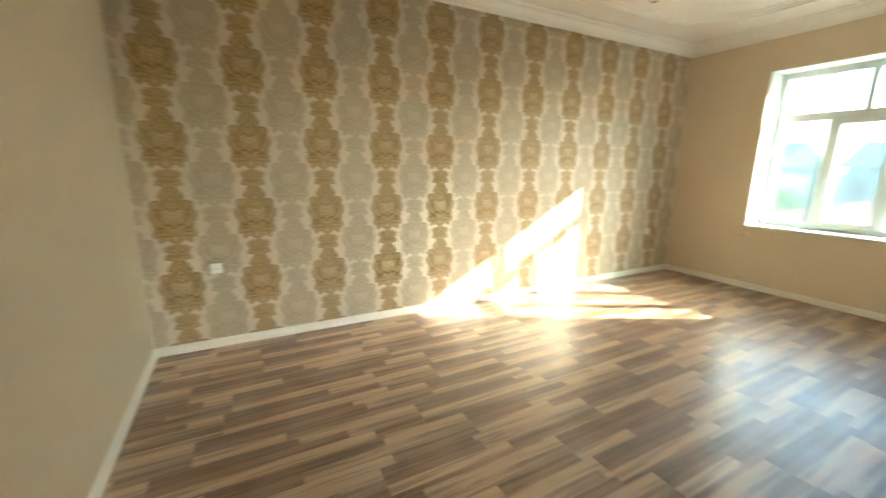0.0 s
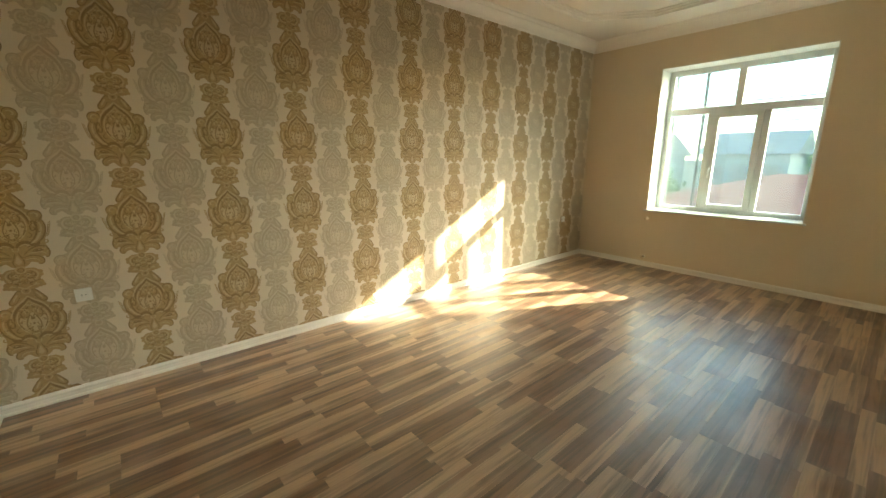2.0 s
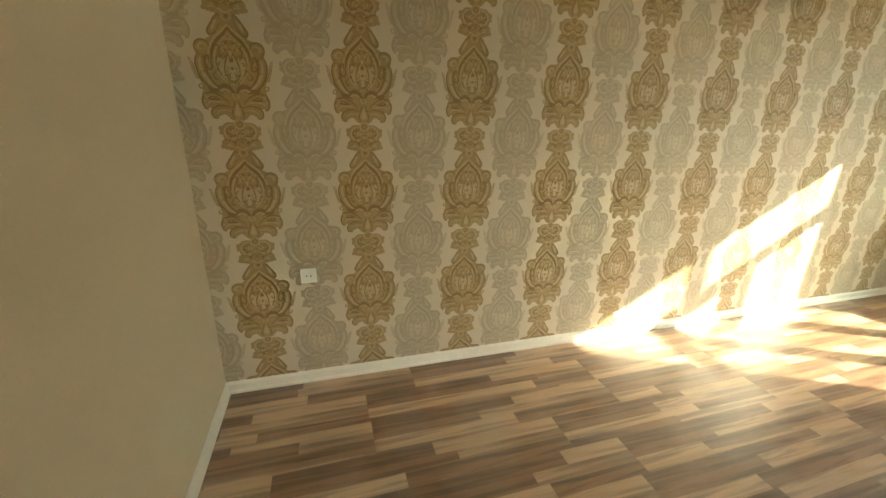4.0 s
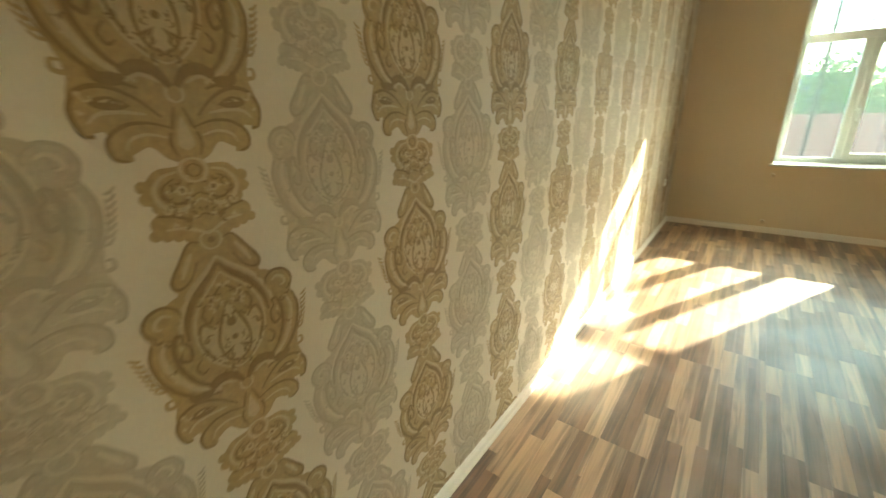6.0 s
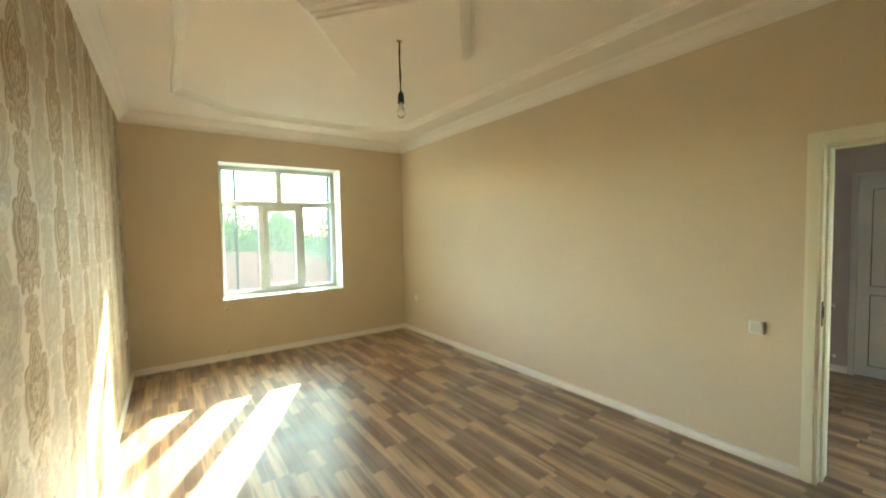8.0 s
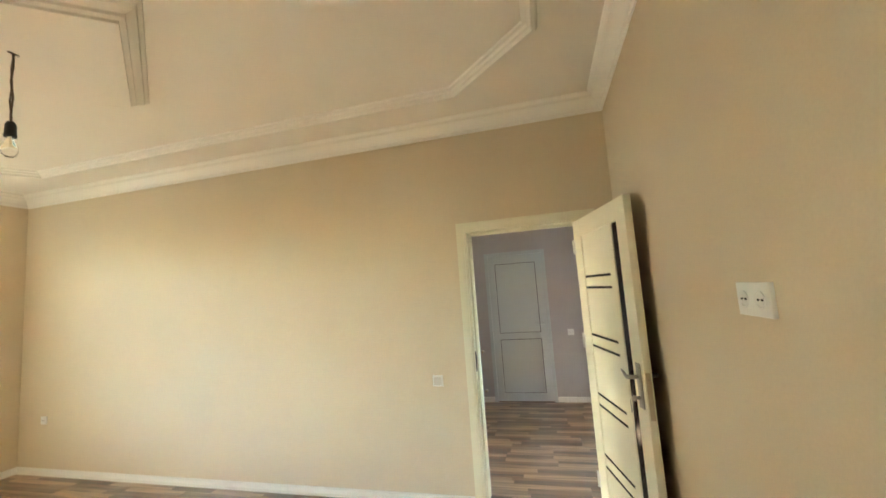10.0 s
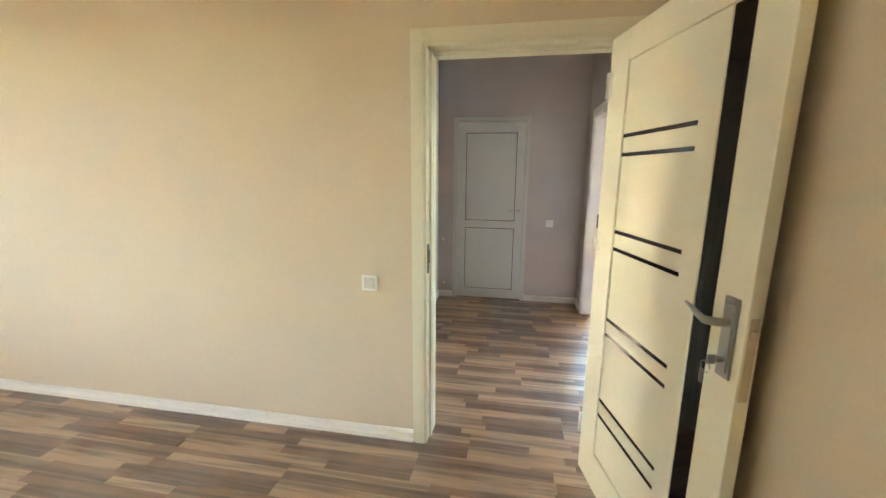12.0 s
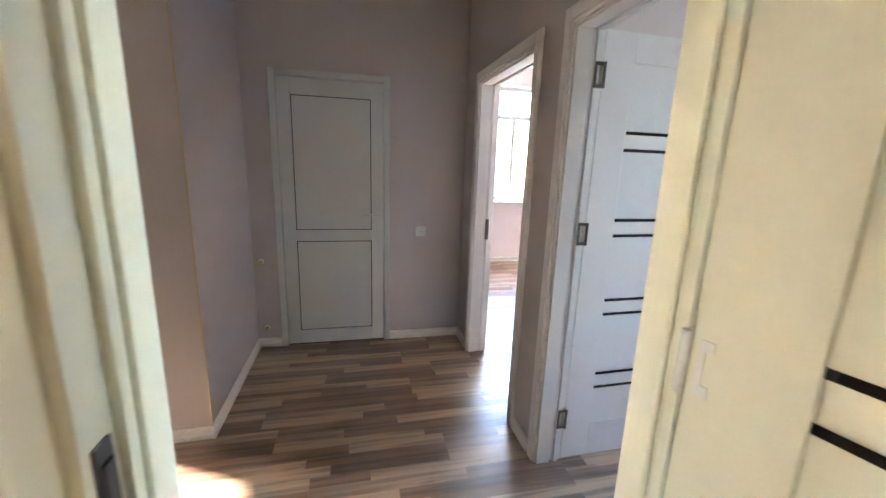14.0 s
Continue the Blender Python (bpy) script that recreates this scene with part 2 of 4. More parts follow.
def tube(bm, pts, r, seg=10, cap=True, mi=0):
    """Round bar through points; r is one radius or one a point."""
    pts = [Vector(p) for p in pts]
    rad = r if isinstance(r, (list, tuple)) else [r] * len(pts)
    rings = []
    for i, p in enumerate(pts):
        d = (pts[min(i + 1, len(pts) - 1)] - pts[max(i - 1, 0)]).normalized()
        a = d.orthogonal().normalized() if i == 0 else (ax - d * ax.dot(d)).normalized()
        ax = a
        c = d.cross(a)
        rings.append([bm.verts.new(p + rad[i] * (a * math.cos(k * 2 * math.pi / seg) + c * math.sin(k * 2 * math.pi / seg))) for k in range(seg)])
    for p, q in zip(rings, rings[1:]):
        for k in range(seg):
            f = bm.faces.new((p[k], p[(k + 1) % seg], q[(k + 1) % seg], q[k]))
            f.smooth, f.material_index = True, mi
    if cap:
        bm.faces.new(rings[0][::-1]).material_index = mi
        bm.faces.new(rings[-1]).material_index = mi


def lathe(bm, prof, seg=24, centre=(0, 0, 0), mi=0):
    """Turned body about a vertical axis; prof: (radius, z)."""
    c = Vector(centre)
    rings = [[bm.verts.new(c + Vector((r * math.cos(k * 2 * math.pi / seg), r * math.sin(k * 2 * math.pi / seg), z))) for k in range(seg)] for r, z in prof]
    for p, q in zip(rings, rings[1:]):
        for k in range(seg):
            f = bm.faces.new((p[k], p[(k + 1) % seg], q[(k + 1) % seg], q[k]))
            f.smooth, f.material_index = True, mi
    bm.faces.new(rings[0][::-1]), bm.faces.new(rings[-1])


def sweep(bm, prof, path, closed=True, z=0.0):
    """Moulding: prof (inward, up) swept along a plan path that runs counter-clockwise, mitred at its corners."""
    n = len(path)
    rings = []
    for i in range(n):
        p = Vector(path[i])
        a = (p - Vector(path[i - 1])).normalized() if closed or i > 0 else None
        b = (Vector(path[(i + 1) % n]) - p).normalized() if closed or i < n - 1 else None
        a, b = a or b, b or a
        na, nb = Vector((-a.y, a.x)), Vector((-b.y, b.x))
        m = (na + nb) / (1 + na.dot(nb))
        rings.append([bm.verts.new((p.x + m.x * u, p.y + m.y * u, z + v)) for u, v in prof])
    for i in range(n if closed else n - 1):
        r, q = rings[i], rings[(i + 1) % n]
        for k in range(len(prof) - 1):
            bm.faces.new((r[k], q[k], q[k + 1], r[k + 1]))
    if not closed:
        bm.faces.new(rings[0]), bm.faces.new(rings[-1][::-1])


def mesh_of(bm, name, mats):
    bmesh.ops.recalc_face_normals(bm, faces=bm.faces)
    me = bpy.data.meshes.new(name)
    bm.to_mesh(me)
    bm.free()
    for m in mats if isinstance(mats, (list, tuple)) else [mats]:
        me.materials.append(m)
    return me


def part(name, bm, material, parent=None, label="", at=None):
    """One bmesh as one mesh object under a thing or under a part."""
    ob = new(name, mesh_of(bm, name, material))
    if parent:
        ob.parent = parent
    if at is not None:
        ob.matrix_basis = at
    if label:
        ob["label"] = label
    return ob


def boxpart(name, dims, material, parent=None, label="", bevel=0.0):
    bm = bmesh.new()
    box(bm, *dims, bevel=bevel)
    return part(name, bm, material, parent, label)


def thing(name, label, category, m=None, group="", kind=""):
    ob = new(name)
    ob.empty_display_size = 0.1
    if m is not None:
        ob.matrix_basis = m
    return tagged(ob, label, category, group, kind)


def structure(name, dims_list, material, label, category, bevel=0.0):
    bm = bmesh.new()
    for d in dims_list:
        box(bm, *d, bevel=bevel)
    return tagged(part(name, bm, material), label, category, kind="structure")


# ---- room: sizes ----
W, L = 3.455, 5.96          # room width and length
ZB = 2.905                 # ceiling
HX, HY = 6.03, -0.085       # hall: far wall, side wall
HZ = 2.85
DY0, DY1, DZ = 0.205, 1.072, 1.997   # doorway in the east wall

wall_west = structure("wall_west", [(-0.25, 0, -0.2, 6.29, 0, 3.1)], M_DAMASK, "cream embossed wallpaper with gold and grey damask medallions", "wall")
wall_south = structure("wall_south", [(0, W, -0.2, 0, 0, 3.1)], M_WALL, "plain warm beige wallpaper wall behind the open door", "wall")
wall_east = structure("wall_east", [(W, W + 0.16, -0.2, DY0 - 0.02, 0, 3.1), (W, W + 0.16, DY1 + 0.02, L, 0, 3.1), (W, W + 0.16, DY0 - 0.02, DY1 + 0.02, DZ + 0.02, 3.1)],
                      M_WALL, "plain warm beige wallpaper wall with the doorway", "wall")
WX0, WX1, WZ0, WZ1 = 0.92, 2.435, 0.755, 2.44
wall_north = structure("wall_north", [
    (0, WX0 - 0.008, L, 6.29, 0, 3.1), (WX1 + 0.008, W + 0.16, L, 6.29, 0, 3.1), (WX0 - 0.008, WX1 + 0.008, L, 6.29, 0, WZ0 - 0.02), (WX0 - 0.008, WX1 + 0.008, L, 6.29, WZ1 + 0.008, 3.1),
    (-0.25, 0.955, 6.29, 6.42, -3.2, 3.3), (2.385, W + 0.16, 6.29, 6.42, -3.2, 3.3), (0.955, 2.385, 6.29, 6.42, -3.2, 0.79), (0.955, 2.385, 6.29, 6.42, 2.42, 3.3)],
    M_WALL, "plain beige wallpaper wall with the deep-set window", "wall")
reveal = structure("window_reveal", [
    (WX0 - 0.008, WX0, L - 0.001, 6.22, WZ0, WZ1), (WX1, WX1 + 0.008, L - 0.001, 6.22, WZ0, WZ1), (WX0 - 0.008, WX1 + 0.008, L - 0.001, 6.22, WZ1, WZ1 + 0.008)],
    M_REVEAL, "white plastered window reveal", "window reveal")

bm = bmesh.new()
box(bm, -0.2, W + 0.1, -0.2, L + 0.2, ZB, 3.15)
ceiling = tagged(part("ceiling", bm, M_CEIL), "white flat painted ceiling with applied mouldings", "ceiling", kind="structure")

CORN = [(0, -0.125), (0.010, -0.125), (0.012, -0.114), (0.022, -0.110), (0.024, -0.098), (0.032, -0.080), (0.046, -0.060), (0.064, -0.044), (0.072, -0.040), (0.074, -0.030), (0.088, -0.026), (0.102, -0.012), (0.104, 0.001)]
bm = bmesh.new()
sweep(bm, CORN, [(0, 0), (W, 0), (W, L), (0, L)], z=ZB)
tagged(part("cornice", bm, M_TRIM), "white stepped plaster cornice round the ceiling", "cornice", kind="structure")

# applied octagonal moulding
OCT = [(2.48, 0.41), (3.02, 0.97), (3.02, 4.93), (2.43, 5.36), (1.02, 5.36), (0.44, 4.89), (0.44, 0.97), (0.98, 0.41)]
OPROF = [(0.0, 0.001), (0.0, -0.020), (0.016, -0.023), (0.020, -0.046), (0.030, -0.054), (0.048, -0.056), (0.052, -0.036), (0.068, -0.032), (0.072, -0.016), (0.092, -0.013), (0.095, 0.001)]
bm = bmesh.new()
sweep(bm, OPROF, OCT, z=ZB)
tagged(part("ceiling_trim", bm, M_TRIM), "white profiled moulding laid as an octagon on the ceiling", "ceiling moulding", kind="structure")

# lowered diamond panel in the middle of the ceiling
DC = (1.712, 2.875)
DIA = [(DC[0], DC[1] - 0.81), (DC[0] + 0.67, DC[1]), (DC[0], DC[1] + 0.81), (DC[0] - 0.67, DC[1])]
DPROF = [(0.0, 0.001), (0.003, -0.014), (0.020, -0.018), (0.024, -0.034), (0.046, -0.046), (0.060, -0.050), (0.062, -0.066), (0.084, -0.072), (0.086, -0.086)]
bm = bmesh.new()
sweep(bm, DPROF, DIA, z=ZB)
tagged(part("diamond_trim", bm, M_TRIM), "white profiled moulding round the diamond ceiling panel", "ceiling moulding", kind="structure")
bm = bmesh.new()
k = 1 - 0.086 / 0.516
low = [bm.verts.new((DC[0] + (x - DC[0]) * k, DC[1] + (y - DC[1]) * k, ZB - 0.0855)) for x, y in DIA]
high = [bm.verts.new((v.co.x, v.co.y, ZB - 0.002)) for v in low]
bm.faces.new(low), bm.faces.new(high)
for i in range(4):
    bm.faces.new((low[i], low[(i + 1) % 4], high[(i + 1) % 4], high[i]))
tagged(part("diamond_panel", bm, M_CEIL), "white lowered diamond panel in the ceiling", "ceiling panel", kind="structure")

# baseboards
BB = [(0, 0), (0.018, 0), (0.018, 0.007), (0.015, 0.013), (0.010, 0.018), (0.009, 0.040), (0.012, 0.043), (0.014, 0.048), (0.013, 0.055), (0.009, 0.059), (0.008, 0.064), (0.005, 0.067), (0, 0.067)]


def baseboard(path, label="white plastic baseboard along the floor"):
    bm = bmesh.new()
    sweep(bm, BB, path, closed=False, z=0.001)
    return tagged(part("baseboard", bm, M_TRIM), label, "baseboard", kind="structure")


baseboard([(W, DY1 + 0.078), (W, L), (0, L), (0, 0), (W, 0), (W, DY0 - 0.078)])

# ---- window ----
win = thing("window_1", "white plastic window with a central casement and two upper lights", "window", kind="structure")
FY0, FY1 = 6.22, 6.29
bm = bmesh.new()
for d in ((WX0, WX0 + 0.058, FY0, FY1, WZ0, WZ1), (WX1 - 0.058, WX1, FY0, FY1, WZ0, WZ1), (WX0 + 0.058, WX1 - 0.058, FY0, FY1, WZ1 - 0.06, WZ1), (WX0 + 0.058, WX1 - 0.058, FY0, FY1, WZ0, WZ0 + 0.05)):
    box(bm, *d, bevel=0.006)
part("window_frame", bm, M_PVC, win)
boxpart("transom", (WX0 + 0.058, WX1 - 0.058, FY0 - 0.004, FY1, 1.915, 1.990), M_PVC, win, bevel=0.006)
boxpart("upper_mullion", (1.632, 1.702, FY0 - 0.002, FY1, 1.990, WZ1 - 0.06), M_PVC, win, bevel=0.006)
for x0 in (1.387, 1.920):
    boxpart("mullion", (x0, x0 + 0.060, FY0 - 0.002, FY1, WZ0 + 0.05, 1.915), M_PVC, win, bevel=0.006)
bm = bmesh.new()
sx0, sx1, sz0, sz1 = 1.447, 1.920, WZ0 + 0.045, 1.918
for d in ((sx0, sx0 + 0.06, sz0, sz1), (sx1 - 0.06, sx1, sz0, sz1), (sx0 + 0.06, sx1 - 0.06, sz0, sz0 + 0.055), (sx0 + 0.06, sx1 - 0.06, sz1 - 0.055, sz1)):
    box(bm, d[0], d[1], FY0 - 0.018, FY1 - 0.01, d[2], d[3], bevel=0.006)
sash = part("casement_sash", bm, M_PVC, win)
bm = bmesh.new()
box(bm, 1.465, 1.491, FY0 - 0.026, FY0 - 0.018, 1.25, 1.31, bevel=0.003)
tube(bm, [(1.478, FY0 - 0.024, 1.28), (1.478, FY0 - 0.05, 1.28), (1.478, FY0 - 0.055, 1.272), (1.478, FY0 - 0.055, 1.17)], [0.009, 0.009, 0.010, 0.008], 8)
part("handle", bm, M_PVC, sash)


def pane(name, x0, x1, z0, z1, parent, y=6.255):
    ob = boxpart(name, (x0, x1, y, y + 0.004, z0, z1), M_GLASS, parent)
    # casts no shadow: the dark tint dims only the view out, not the daylight
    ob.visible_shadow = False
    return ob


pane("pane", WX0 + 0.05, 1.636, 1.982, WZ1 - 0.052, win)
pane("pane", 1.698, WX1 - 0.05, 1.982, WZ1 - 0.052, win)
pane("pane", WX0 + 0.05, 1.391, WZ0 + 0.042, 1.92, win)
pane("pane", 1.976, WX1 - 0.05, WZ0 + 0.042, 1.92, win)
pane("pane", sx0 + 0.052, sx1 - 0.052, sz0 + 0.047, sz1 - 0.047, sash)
bm = bmesh.new()
box(bm, WX0, WX1, L - 0.03, 6.22, WZ0 - 0.02, WZ0, bevel=0.004)
box(bm, WX0 - 0.035, WX1 + 0.03, L - 0.035, L - 0.001, WZ0 - 0.022, WZ0 + 0.001, bevel=0.006)
part("window_sill", bm, M_PVC, win)

# ---- doorway of the room ----


def casing(prof_w, x, sgn, a0, a1, top, name="door_casing", label="cream door casing with a stepped edge", axis="y", parent=None, film=M_DOOR_WARM):
    """Flat architrave round an opening a0..a1 on the wall face at x, standing proud to the sgn side."""
    bm = bmesh.new()
    t1, t2 = 0.012, 0.018
    for (p0, p1, z0, z1) in ((a0 - prof_w, a0, 0.0, top + prof_w), (a1, a1 + prof_w, 0.0, top + prof_w), (a0, a1, top, top + prof_w)):
        d = sorted((x, x + sgn * t1))
        if axis == "y":
            box(bm, d[0], d[1], p0, p1, z0, z1, bevel=0.003)
        else:
            box(bm, p0, p1, d[0], d[1], z0, z1, bevel=0.003)
    for (p0, p1, z0, z1) in ((a0 - prof_w + 0.012, a0 - 0.016, 0.0, top + prof_w - 0.012), (a1 + 0.016, a1 + prof_w - 0.012, 0.0, top + prof_w - 0.012), (a0 - 0.016, a1 + 0.016, top + 0.016, top + prof_w - 0.012)):
        d = sorted((x + sgn * 0.002, x + sgn * t2))
        if axis == "y":
            box(bm, d[0], d[1], p0, p1, z0, z1, bevel=0.004)
        else:
            box(bm, p0, p1, d[0], d[1], z0, z1, bevel=0.004)
    return part(name, bm, film, parent, label)


frame_room = thing("door_frame", "cream-white door frame with casings and rebated jambs", "door frame", kind="structure")
casing(0.075, W, -1, DY0, DY1, DZ, parent=frame_room)
casing(0.075, W + 0.16, 1, DY0, DY1, DZ, parent=frame_room, film=M_DOOR_COOL)
bm = bmesh.new()
for (y0, y1) in ((DY0 - 0.02, DY0), (DY1, DY1 + 0.02)):
    box(bm, W - 0.002, W + 0.162, y0, y1, 0.0, DZ + 0.02, bevel=0.002)
box(bm, W - 0.002, W + 0.162, DY0, DY1, DZ, DZ + 0.02, bevel=0.002)
# rebate stops
for (y0, y1, z0, z1) in ((DY0, DY0 + 0.014, 0, DZ), (DY1 - 0.014, DY1, 0, DZ), (DY0 + 0.014, DY1 - 0.014, DZ - 0.014, DZ)):
    box(bm, W + 0.05, W + 0.075, y0, y1, z0, z1, bevel=0.004)
    box(bm, W + 0.092, W + 0.163, y0, y1, z0, z1, bevel=0.006)
part("jamb", bm, M_DOOR_WARM, frame_room)
bm = bmesh.new()
box(bm, W + 0.004, W + 0.036, DY1 - 0.005, DY1 + 0.001, 0.95, 1.095, bevel=0.001)
box(bm, W + 0.010, W + 0.030, DY1 - 0.010, DY1 - 0.004, 1.00, 1.07, bevel=0.002)
part("strike_plate", bm, M_BRONZE, frame_room, "dark steel strike plate")

# panelled door leaf: width along x from the hinge, front face at y = 0, facing -y
LEAFW, LEAFH = 0.842, 1.976


def leaf(name, label, m, film=M_DOOR_WARM, group=""):
    d = thing(name, label, "door", m, group, "structure" if name.startswith("door") else "")
    g0, g1 = 0.645, 0.730
    T = 0.040

    def piece(nm, bm, material, parent, note=""):
        for v in bm.verts:
            v.co.y = -v.co.y
        return part(nm, bm, material, parent, note)

    def plate_box(nm, dims, material, parent, note="", bevel=0.0):
        bm = bmesh.new()
        box(bm, *dims, bevel=bevel)
        return piece(nm, bm, material, parent, note)

    bm = bmesh.new()
    box(bm, 0.0, 0.145, -T, 0.0, 0, LEAFH, bevel=0.003)
    box(bm, g1, LEAFW, -T, 0.0, 0, LEAFH, bevel=0.003)
    box(bm, 0.145, g1, -T, 0.0, LEAFH - 0.115, LEAFH, bevel=0.003)
    box(bm, 0.145, g1, -T, 0.0, 0, 0.175, bevel=0.003)
    piece("leaf_frame", bm, film, d)
    plate_box("leaf_panel", (0.1452, g0, -T + 0.007, -0.007, 0.175, LEAFH - 0.115), film, d, bevel=0.003)
    plate_box("glass_strip", (g0, g1, -T + 0.012, -0.012, 0.175, LEAFH - 0.115), M_BLACK, d, "black mirror-gloss glass strip")
    for zz in (1.585, 1.513, 1.208, 1.137, 0.830, 0.760, 0.452, 0.378):
        plate_box("inlay", (0.146, 0.566, -T + 0.006, -0.0055, zz - 0.007, zz + 0.007), M_INLAY, d, "thin black gloss inlay strip")
    for zz in (0.235, 1.15, 1.80):
        bm = bmesh.new()
        tube(bm, [(-0.006, 0.004, zz - 0.05), (-0.006, 0.004, zz + 0.05)], 0.007, 10)
        for z0, z1 in ((-0.05, -0.030), (0.030, 0.05)):
            box(bm, 0.014, 0.034, -0.003, 0.0025, zz + z0 * 0.86, zz + z1 * 0.86, bevel=0.001)
        box(bm, 0.014, 0.023, -0.003, 0.0025, zz - 0.030, zz + 0.030, bevel=0.001)
        box(bm, -0.012, -0.008, -0.030, 0.004, zz - 0.05, zz + 0.05, bevel=0.001)
        piece("hinge", bm, M_STEEL, d, "steel butt hinge")
    bm = bmesh.new()
    box(bm, LEAFW - 0.001, LEAFW + 0.0015, -0.031, -0.008, 0.88, 1.10, bevel=0.0006)
    box(bm, LEAFW, LEAFW + 0.008, -0.026, -0.014, 1.045, 1.07, bevel=0.002)
    piece("lock_faceplate", bm, M_BRASS, d, "brass-toned lock faceplate on the edge")
    for sgn, face in ((1, 0.0), (-1, -T)):
        uc = g1 + 0.066
        bm = bmesh.new()
        box(bm, uc - 0.023, uc + 0.023, *sorted((face, face + sgn * 0.007)), 0.925, 1.140, bevel=0.003)
        box(bm, uc - 0.014, uc + 0.014, *sorted((face + sgn * 0.005, face + sgn * 0.010)), 0.940, 1.125, bevel=0.003)
        plate = piece("handle_plate", bm, M_CHROME, d, "brushed nickel handle plate")
        bm = bmesh.new()
        y1 = face + sgn * 0.045
        tube(bm, [(uc, face + sgn * 0.008, 1.075), (uc, face + sgn * 0.034, 1.075), (uc - 0.008, y1, 1.075), (uc - 0.03, y1 + sgn * 0.003, 1.070), (uc - 0.06, y1, 1.074), (uc - 0.09, y1 - sgn * 0.004, 1.083), (uc - 0.118, y1 - sgn * 0.006, 1.089)],
             [0.011, 0.011, 0.0115, 0.0105, 0.0085, 0.0065, 0.0045], 12)
        piece("lever", bm, M_CHROME, plate)
        if sgn > 0:
            bm = bmesh.new()
            tube(bm, [(uc, face + 0.008, 0.975), (uc, face + 0.030, 0.975)], 0.009, 12)
            box(bm, uc - 0.002, uc + 0.002, face + 0.028, face + 0.050, 0.962, 0.988, bevel=0.001)
            tube(bm, [(uc + 0.016 * math.cos(a) , face + 0.052, 0.955 + 0.016 * math.sin(a)) for a in [i * math.pi / 6 for i in range(12)]], 0.0015, 6)
            box(bm, uc - 0.018, uc - 0.006, face + 0.050, face + 0.053, 0.905, 0.945, bevel=0.001)
            piece("key", bm, M_CHROME, d, "nickel key with a ring in the lock")
    return d


door_1 = leaf("door_1", "open cream door with black inlays and a black glass strip", pose(3.432, 0.288, 0.006, 0, 0, 193.0))

# ---- hall and the rooms behind it ----
AX0, AX1 = 4.86, 5.70     # bright side room's doorway
BX0, BX1 = 3.695, 4.51      # second doorway, its door open
HT = 1.982                   # height of the hall's openings
YS = HY - 0.13
structure("wall_hall_east", [(HX, HX + 0.15, HY - 0.13, 0.535, 0, 2.9), (HX, HX + 0.15, 1.305, 1.51, 0, 2.9), (HX, HX + 0.15, 0.535, 1.305, 2.01, 2.9)], M_HALLWALL, "pale hall wallpaper wall with a plain white door", "wall")
structure("wall_hall_south", [(W + 0.16, BX0 - 0.02, YS, HY, 0, 2.9), (BX1 + 0.02, AX0 - 0.02, YS, HY, 0, 2.9), (AX1 + 0.02, HX, YS, HY, 0, 2.9),
                              (BX0 - 0.02, BX1 + 0.02, YS, HY, HT + 0.02, 2.9), (AX0 - 0.02, AX1 + 0.02, YS, HY, HT + 0.02, 2.9)], M_HALLWALL, "pale hall wallpaper wall with two doorways", "wall")
structure("wall_hall_north", [(4.985, 7.0, 1.51, 1.70, 0, 2.9)], M_HALLWALL, "pale hall wallpaper wall ending in a plain corner", "wall")
structure("corner_bead", [(4.979, 4.987, 1.504, 1.512, 0.06, 2.8)], M_BRASS, "thin golden strip on the wall corner", "corner strip")
structure("wall_side_room", [(W + 0.16, 6.27, 5.0, 5.2, 0, 2.9), (6.67, 7.15, 5.0, 5.2, 0, 2.9), (6.27, 6.67, 5.0, 5.2, 0, 1.2), (6.27, 6.67, 5.0, 5.2, 2.21, 2.9), (7.0, 7.15, 1.51, 5.0, 0, 2.9)],
          M_HALLWALL, "pale wall of the sunny side room", "wall")
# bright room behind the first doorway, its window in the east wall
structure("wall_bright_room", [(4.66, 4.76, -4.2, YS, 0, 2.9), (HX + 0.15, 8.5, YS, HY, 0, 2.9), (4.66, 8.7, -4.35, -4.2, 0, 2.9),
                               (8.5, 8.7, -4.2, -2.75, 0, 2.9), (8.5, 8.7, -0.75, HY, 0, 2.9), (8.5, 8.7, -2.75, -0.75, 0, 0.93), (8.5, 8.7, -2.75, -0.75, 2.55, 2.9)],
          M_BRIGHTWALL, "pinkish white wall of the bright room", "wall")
# its south opening is unseen, added to let sky light onto door_2
structure("wall_dark_room", [(W - 0.1, W, -3.2, -0.2, 0, 2.9), (W - 0.1, 3.9, -3.3, -3.2, 0, 2.9), (4.6, 4.66, -3.3, -3.2, 0, 2.9), (3.9, 4.6, -3.3, -3.2, 0, 0.9), (3.9, 4.6, -3.3, -3.2, 2.3, 2.9)], M_HALLWALL, "pale wall of the second room, with an unseen opening added for light", "wall")
structure("ceiling_hall", [(W + 0.16, 8.7, -4.35, 5.2, HZ, HZ + 0.12), (W - 0.1, W + 0.16, -3.3, -0.2, HZ, HZ + 0.12)], M_CEIL, "white hall ceiling", "ceiling")
bm = bmesh.new()
sweep(bm, CORN, [(W + 0.16, HY), (HX, HY), (HX, 1.51)], closed=False, z=HZ)
tagged(part("cornice", bm, M_TRIM), "white plaster cornice of the hall", "cornice", kind="structure")
# added panel, out of view: stops outdoor light in the gaps round door_3
structure("door_gap_blocker", [(HX + 0.10, HX + 0.15, 0.535, 1.305, 0, 2.01)], M_HALLWALL, "unseen panel that blocks light behind the closed hall door", "wall")
baseboard([(AX1 + 0.08, HY), (HX, HY), (HX, 0.502)], "white hall baseboard")
